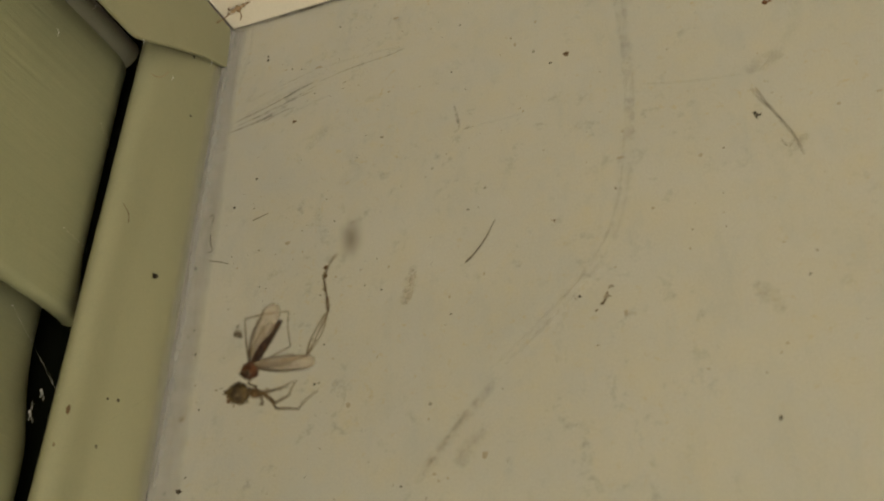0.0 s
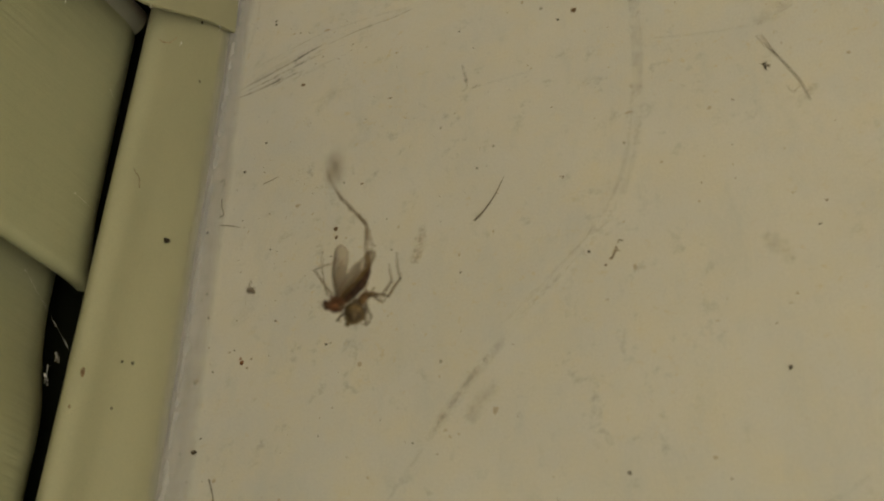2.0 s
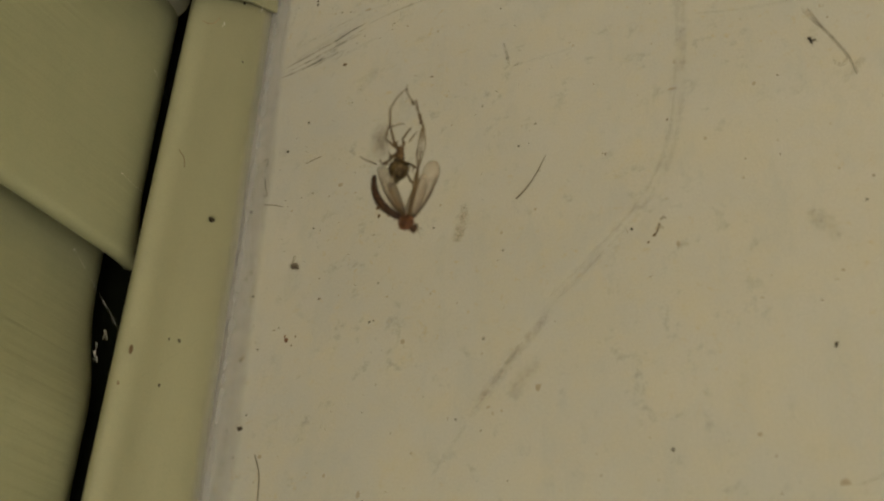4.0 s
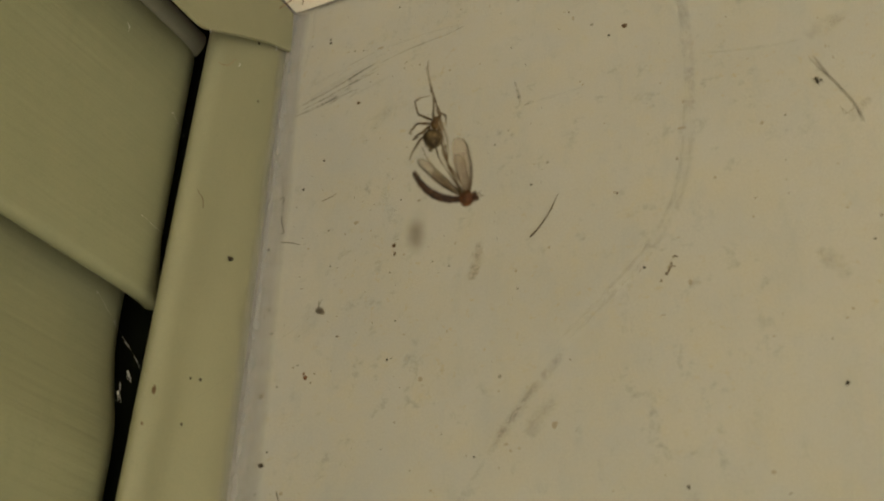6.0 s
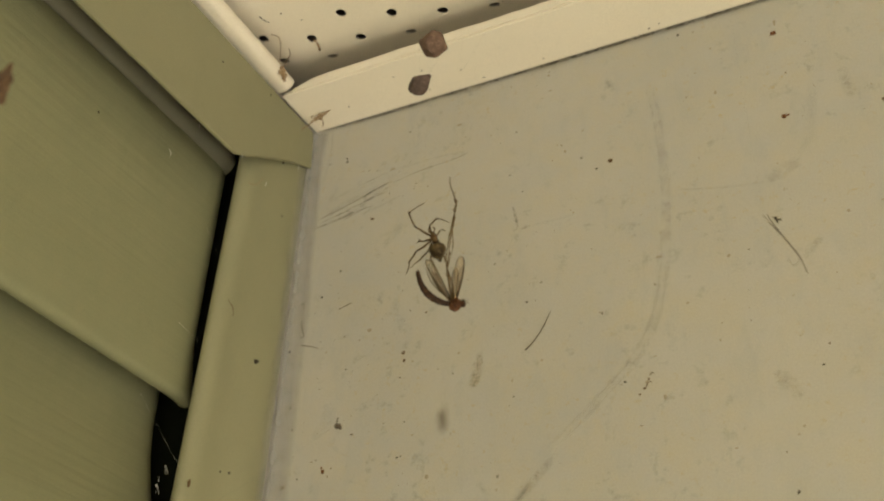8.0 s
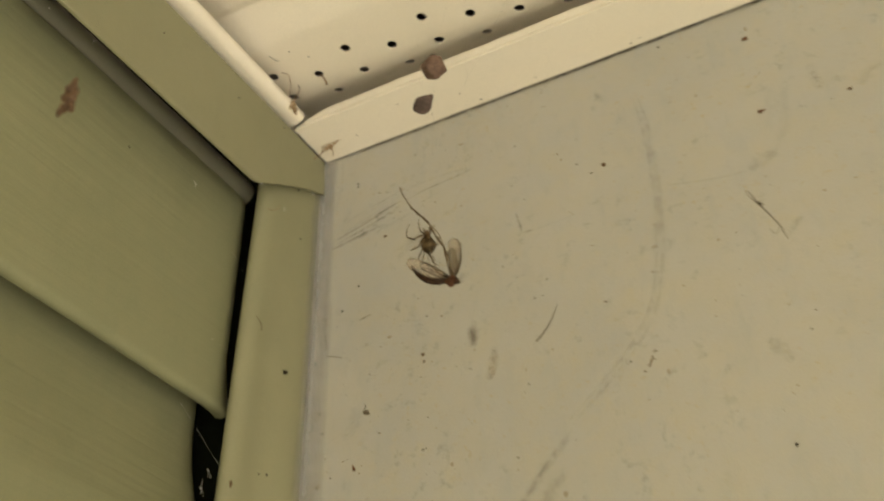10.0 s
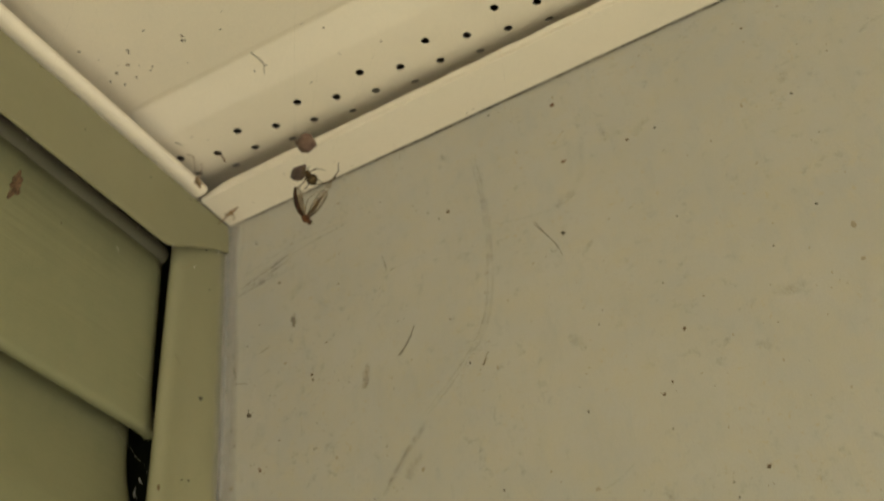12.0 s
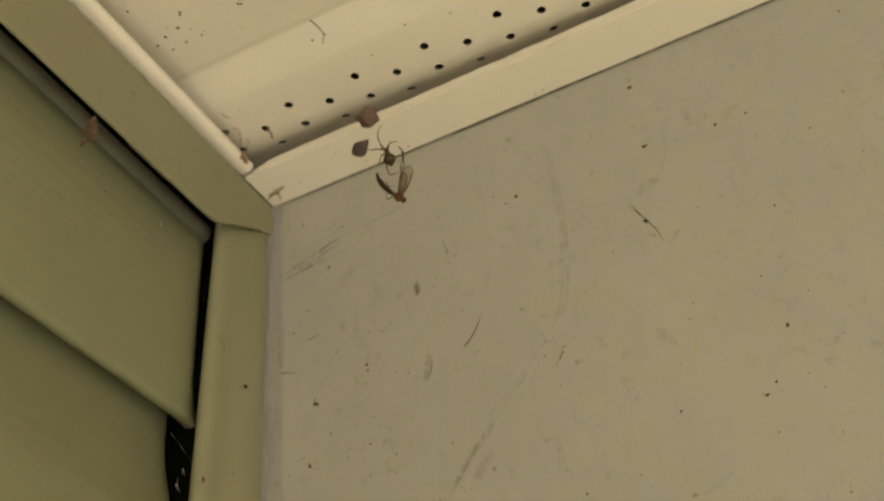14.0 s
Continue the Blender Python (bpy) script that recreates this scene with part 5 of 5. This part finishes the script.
    front_left = [
        (0, 51, -36, 31, 5, 6, 45), (0.5, 54, -38, 22, 24, -52, 39), (1, 61, -47, 37, -11, 46, 47), (1.5, 27, 9, 47, 35, -83, 59), (2, 31, -2, -11, 50, -84, 58),
        (2.1, -12, -20, 67, 24, -78, 71), (2.2, -10, -13, 56, 33, -175, 67), (2.3, -1, -4, 81, 20, -32, 55), (2.4, -10, 45, -14, 46, -16, 45), (2.5, -46, 23, 175, 58, 163, 51),
        (2.7, -77, -2, 121, 58, 15, 62), (3, -91, 31, -78, 52, 45, 53), (5.5, -80, 29, -53, 68, -20, 45), (6, -102, -17, 177, 73, 66, 43), (6.5, -106, -7, -83, 50, 7, 55),
        (7, -119, 15, -109, 73, 50, 59), (7.5, -131, 24, -97, 48, 7, 30), (10, -118, -46, 165, 39, 86, 79), (10.5, -149, -3, -109, 72, 20, 32), (11, -89, -32, -84, 68, 15, 57),
        (11.5, -100, -23, -94, 66, 16, 82), (12, -67, -36, 162, 63, 73, 34), (12.5, -48, -15, 104, 65, 50, 63), (13, -46, -21, 77, 72, 32, 55), (13.5, -50, -16, 84, 67, 40, 46),
        (14, -86, 0, -147, 82, 13, 66)]
    front_short = [
        (0, 45, -24, 17, 34, -17, 60), (0.5, -10, -50, 106, -4, 135, 22), (1, 85, -60, 55, 17, 129, 84), (1.5, 37, -11, 15, 29, -69, 61), (2, -13, -32, 97, 12, 105, 35),
        (2.1, -61, -4, 6, 31, 49, 17), (2.2, -10, -14, 50, -32, 11, 63), (2.3, -13, 49, 78, 35, -16, -37), (2.4, -88, 0, 144, 17, 66, 58), (2.5, -10, -37, 57, 42, 127, -23),
        (2.7, -59, 9, 115, 69, -31, 53), (3, -84, 22, 102, 76, -15, 46), (5.5, -159, -18, -118, 56, 23, 14), (6, -67, -12, 125, 74, 131, 65), (6.5, -121, 16, 81, 63, 77, 27),
        (7, -105, -2, 123, 62, 40, 56), (7.5, -76, 9, 12, 47, 39, -14), (10, -88, -31, 151, 62, 115, 82), (10.5, -119, -8, 169, 69, 114, 85), (11, -101, -19, -32, 41, 37, -5),
        (11.5, -136, -20, -152, 14, 118, 6), (12, -12, -18, 76, 48, 60, -1), (12.5, -83, -26, -179, 41, 31, 13), (13, -134, -20, -125, 64, 55, 24), (13.5, -123, -9, -137, 74, 49, 29),
        (14, -122, -18, 166, 21, 162, 44)]
    front_right = [
        (0, 21, 29, -14, -2, 80, 46), (0.5, 79, 30, -36, -3, 102, 39), (1, 75, 52, -15, -33, 105, 47), (1.5, 113, 6, -57, -48, 106, 21), (2, 41, 23, -12, 50, -84, 58),
        (2.1, 58, 31, -15, 48, -148, 5), (2.2, 60, 60, -111, 54, 16, 19), (2.3, 73, 74, -17, 51, -87, -21), (2.4, 97, 49, -40, 7, 114, 57), (2.5, 86, -51, 82, -29, -92, -58),
        (2.7, -19, 50, -28, 52, -118, 69), (3, -82, 53, 36, 69, 64, 60), (5.5, 107, 31, -53, 20, -73, 53), (6, 105, 74, -24, -42, 113, -10), (6.5, 98, 44, -37, -24, 107, 29),
        (7, 17, 68, 96, 20, -35, -35), (7.5, 104, 44, -37, -21, 93, 33), (10, 115, 34, -54, 4, 91, 42), (10.5, 81, -29, 61, 47, -41, 47), (11, 35, 56, 55, 43, -19, -20),
        (11.5, 112, 60, 55, 67, -71, -23), (12, 147, 10, -155, 53, -41, -35), (12.5, 171, 20, 163, 25, -93, -37), (13, -158, 1, 156, 29, 176, 28), (13.5, -140, 9, 168, 29, 164, 38),
        (14, 86, 81, 68, 51, -21, -34)]
    second_left = [
        (0, 2, -55, 122, 4, -68, -17), (0.5, -25, -47, 124, -6, 120, 8), (1, 144, -65, 67, -51, 108, 37), (1.5, 27, 9, 4, 41, -57, 62), (2, 90, -60, 73, -54, 151, 26),
        (2.1, -13, 20, 83, 21, 100, 15), (2.2, 12, 27, 46, 18, 94, 54), (2.3, -78, 14, 171, 30, 68, 37), (2.4, -78, -34, -176, 57, 101, 70), (2.5, -19, 32, 80, 24, -46, -64),
        (2.7, -90, 24, -178, 43, 99, 46), (3, -86, -20, -156, 74, 130, 64), (5.5, -98, -54, 151, 11, 99, 31), (6, -152, -6, 169, -44, 98, 38), (6.5, -157, -36, -177, 0, 72, 22),
        (7, -145, -27, 170, -24, 70, 29), (7.5, -93, -33, 151, 21, 134, 12), (10, 159, -48, -167, -25, 83, 58), (10.5, -162, -47, -168, -24, 71, 34), (11, -160, -13, -103, 34, 73, 63),
        (11.5, -134, -55, 158, 11, 96, 24), (12, -82, -54, 176, 41, 90, 58), (12.5, 24, 10, 61, 68, -54, 88), (13, -26, -22, 62, 71, 126, 78), (13.5, -25, 0, 77, 69, 119, 74),
        (14, -57, -34, 128, 27, 129, 32)]
    third_left = [
        (0, -165, -42, 143, 23, -56, -12), (0.5, 165, -61, 94, 0, -50, -6), (1, -172, -46, 146, 43, -60, -4), (1.5, 173, -54, 145, 15, -49, -12), (2, -177, -45, 134, 9, -44, -30),
        (2.1, 62, -45, 111, -9, -96, -34), (2.2, 70, -49, 125, 4, -113, -43), (2.3, 26, -59, 123, -1, -98, -45), (2.4, -50, -85, 139, 19, 129, 14), (2.5, 95, -54, 111, -34, -79, -49),
        (2.7, -86, 2, 144, 47, 94, -14), (3, -91, -10, 144, 42, 116, 49), (5.5, -153, -66, 133, 19, -129, -40), (6, -129, -51, 134, 18, -41, -24), (6.5, 179, -39, 153, -14, -158, -82),
        (7, -160, -65, 146, 4, 128, 8), (7.5, -169, -29, 172, -47, 108, -59), (10, 156, -75, 133, 12, -65, -56), (10.5, 174, -37, 148, 11, -83, -62), (11, 179, -70, 134, 17, -57, -82),
        (11.5, 51, -84, 139, 16, 129, 11), (12, -129, -68, 164, -4, 131, 9), (12.5, -92, -66, 132, 8, 133, 2), (13, -115, -64, 139, 16, 153, -15), (13.5, -84, -55, 138, 16, 159, -10),
        (14, -87, -48, 129, 22, 128, 20)]
    third_under = [
        (0, -138, 12, -44, -15, 118, 12), (0.5, -147, -10, -56, -48, 130, 1), (1, 104, -65, 93, -18, -68, -14), (1.5, 81, -58, -26, -62, 155, 29), (2, 171, -15, -75, -16, 125, 10),
        (2.1, 165, -51, 138, -21, -48, -31), (2.2, 111, -61, -179, -43, 173, -3), (2.3, 152, -58, 179, -47, 166, -6), (2.4, 107, -58, 129, -23, -71, -42),
        (2.5, 139, -55, 174, -65, 130, 14), (2.7, 171, 27, -101, 12, 98, -45), (3, 146, 8, -71, -29, 128, 16), (5.5, 141, -55, -85, -48, 133, 27), (6, 171, -43, 168, -45, 160, -66),
        (6.5, 162, -49, 137, -28, -51, -49), (7, 148, -54, 158, -52, 132, 29), (7.5, 161, -50, 180, -40, -176, -37), (10, 110, -54, 140, -53, 127, 4), (10.5, 119, -50, 170, -39, 160, -44),
        (11, 118, -45, 133, -45, 49, -75), (11.5, 115, -44, 124, -45, 112, -13), (12, 109, -46, 152, -6, -112, -54), (12.5, 125, -13, -110, -74, 100, -22), (13, 129, -48, 145, 2, -24, -81),
        (13.5, 112, -37, 139, 14, 81, -67), (14, 127, -2, -99, -61, 137, 51)]
    hind_under = [
        (0, -60, -16, 140, -9, 109, 9), (0.5, -60, -18, 131, -7, 116, 10), (1, -99, -13, 141, 18, 133, 33), (1.5, -70, -26, 147, 41, 134, 17), (2, -62, -24, 139, 34, 133, 11),
        (2.1, -89, -42, 137, 9, 134, 12), (2.2, -97, -55, 148, 10, 143, 10), (2.3, -96, -43, 146, 30, 141, 23), (2.4, 69, -59, 127, 10, -73, -38), (2.5, 135, -56, -89, -58, 131, 21),
        (2.7, -132, -81, 131, -1, -57, -50), (3, -13, -55, 106, 29, 117, 15), (5.5, -11, -29, 98, 13, 131, 20), (6, 91, -65, 110, 2, -22, -57), (6.5, 125, -56, -111, -89, 102, -3),
        (7, 121, -57, 122, -4, -8, -63), (7.5, 142, -63, -3, -68, 110, 4), (10, 99, -53, 105, -11, -25, -43), (10.5, 123, -50, 125, -16, -21, -67), (11, 57, -59, 116, 20, -33, -72),
        (11.5, 96, -57, 133, 3, 6, -64), (12, 75, -35, 33, 13, -4, -12), (12.5, 114, -48, 107, -48, 0, -16), (13, 121, -49, 134, -25, 22, 12), (13.5, 116, -48, 118, 0, 19, 13),
        (14, 121, -46, 90, -55, 13, 14)]
    hind_right = [
        (0, 106, 69, -94, -12, -36, 3), (0.5, 154, 68, -80, -13, -36, 1), (1, 156, 60, -81, -9, 114, 44), (1.5, 132, 23, -99, -62, -69, -47), (2, 105, -8, -43, -35, 129, -9),
        (2.1, 161, -53, 161, -18, -77, -18), (2.2, 176, 25, -78, -7, 134, -6), (2.3, -168, 16, -71, -6, 81, 63), (2.4, 105, -1, 36, -61, -1, -72), (2.5, -173, 11, -79, -28, 128, 16),
        (2.7, 99, -56, 129, -29, -76, -67), (3, 113, -58, 107, 0, -44, -34), (5.5, 80, -49, 5, -65, 106, -4), (6, 96, -52, 101, -26, -43, -58), (6.5, 102, -54, 95, -53, 110, -19),
        (7, 97, -54, 96, -54, 93, -54), (7.5, 82, -51, 86, -53, -52, -69), (10, 74, -30, 95, 51, -67, -3), (10.5, 84, -43, 120, -2, 127, -74), (11, 71, -32, 83, 44, -31, -12),
        (11.5, 72, -32, 66, 68, -27, -1), (12, 84, 0, 31, -51, 68, 28), (12.5, 81, -10, 85, 0, -20, -35), (13, 76, -37, 63, 32, -38, -7), (13.5, 69, -12, 57, 48, -37, -28),
        (14, 83, -10, -13, -8, 92, 20)]
    bases = ((.5, .3, 3.7), (.1, .3, 3.9), (-.6, .3, 3.6), (.8, .2, 3.0), (.9, .2, 2.5), (.8, -.1, 2.1), (.2, -.5, 1.9), (-.8, -.2, 2.4))
    for pieces, sizes, base, leg_rows in zip(legs, SPIDER_LEGS, bases, (front_left, front_short, front_right, second_left, third_left, third_under, hind_under, hind_right)):
        key_limb(pieces, sizes, base, leg_rows, poise)
    blob_rows = [(0, .0700, 2.2988), (0.5, .0692, 2.2985), (1, .0700, 2.2989), (1.5, .0712, 2.2989), (2, .0709, 2.2991), (2.5, .0708, 2.3003), (3, .0705, 2.2997), (5.5, .0714, 2.2995),
                 (6.5, .0720, 2.2990), (7.5, .0712, 2.2982), (10, .0700, 2.2985), (10.5, .0667, 2.3005), (11, .0671, 2.3015), (12, .0658, 2.2997), (13, .0660, 2.2984), (14, .0675, 2.2991)]
    walk(blob, [(t, pose(x, -0.0447, z)) for t, x, z in blob_rows])


motions()
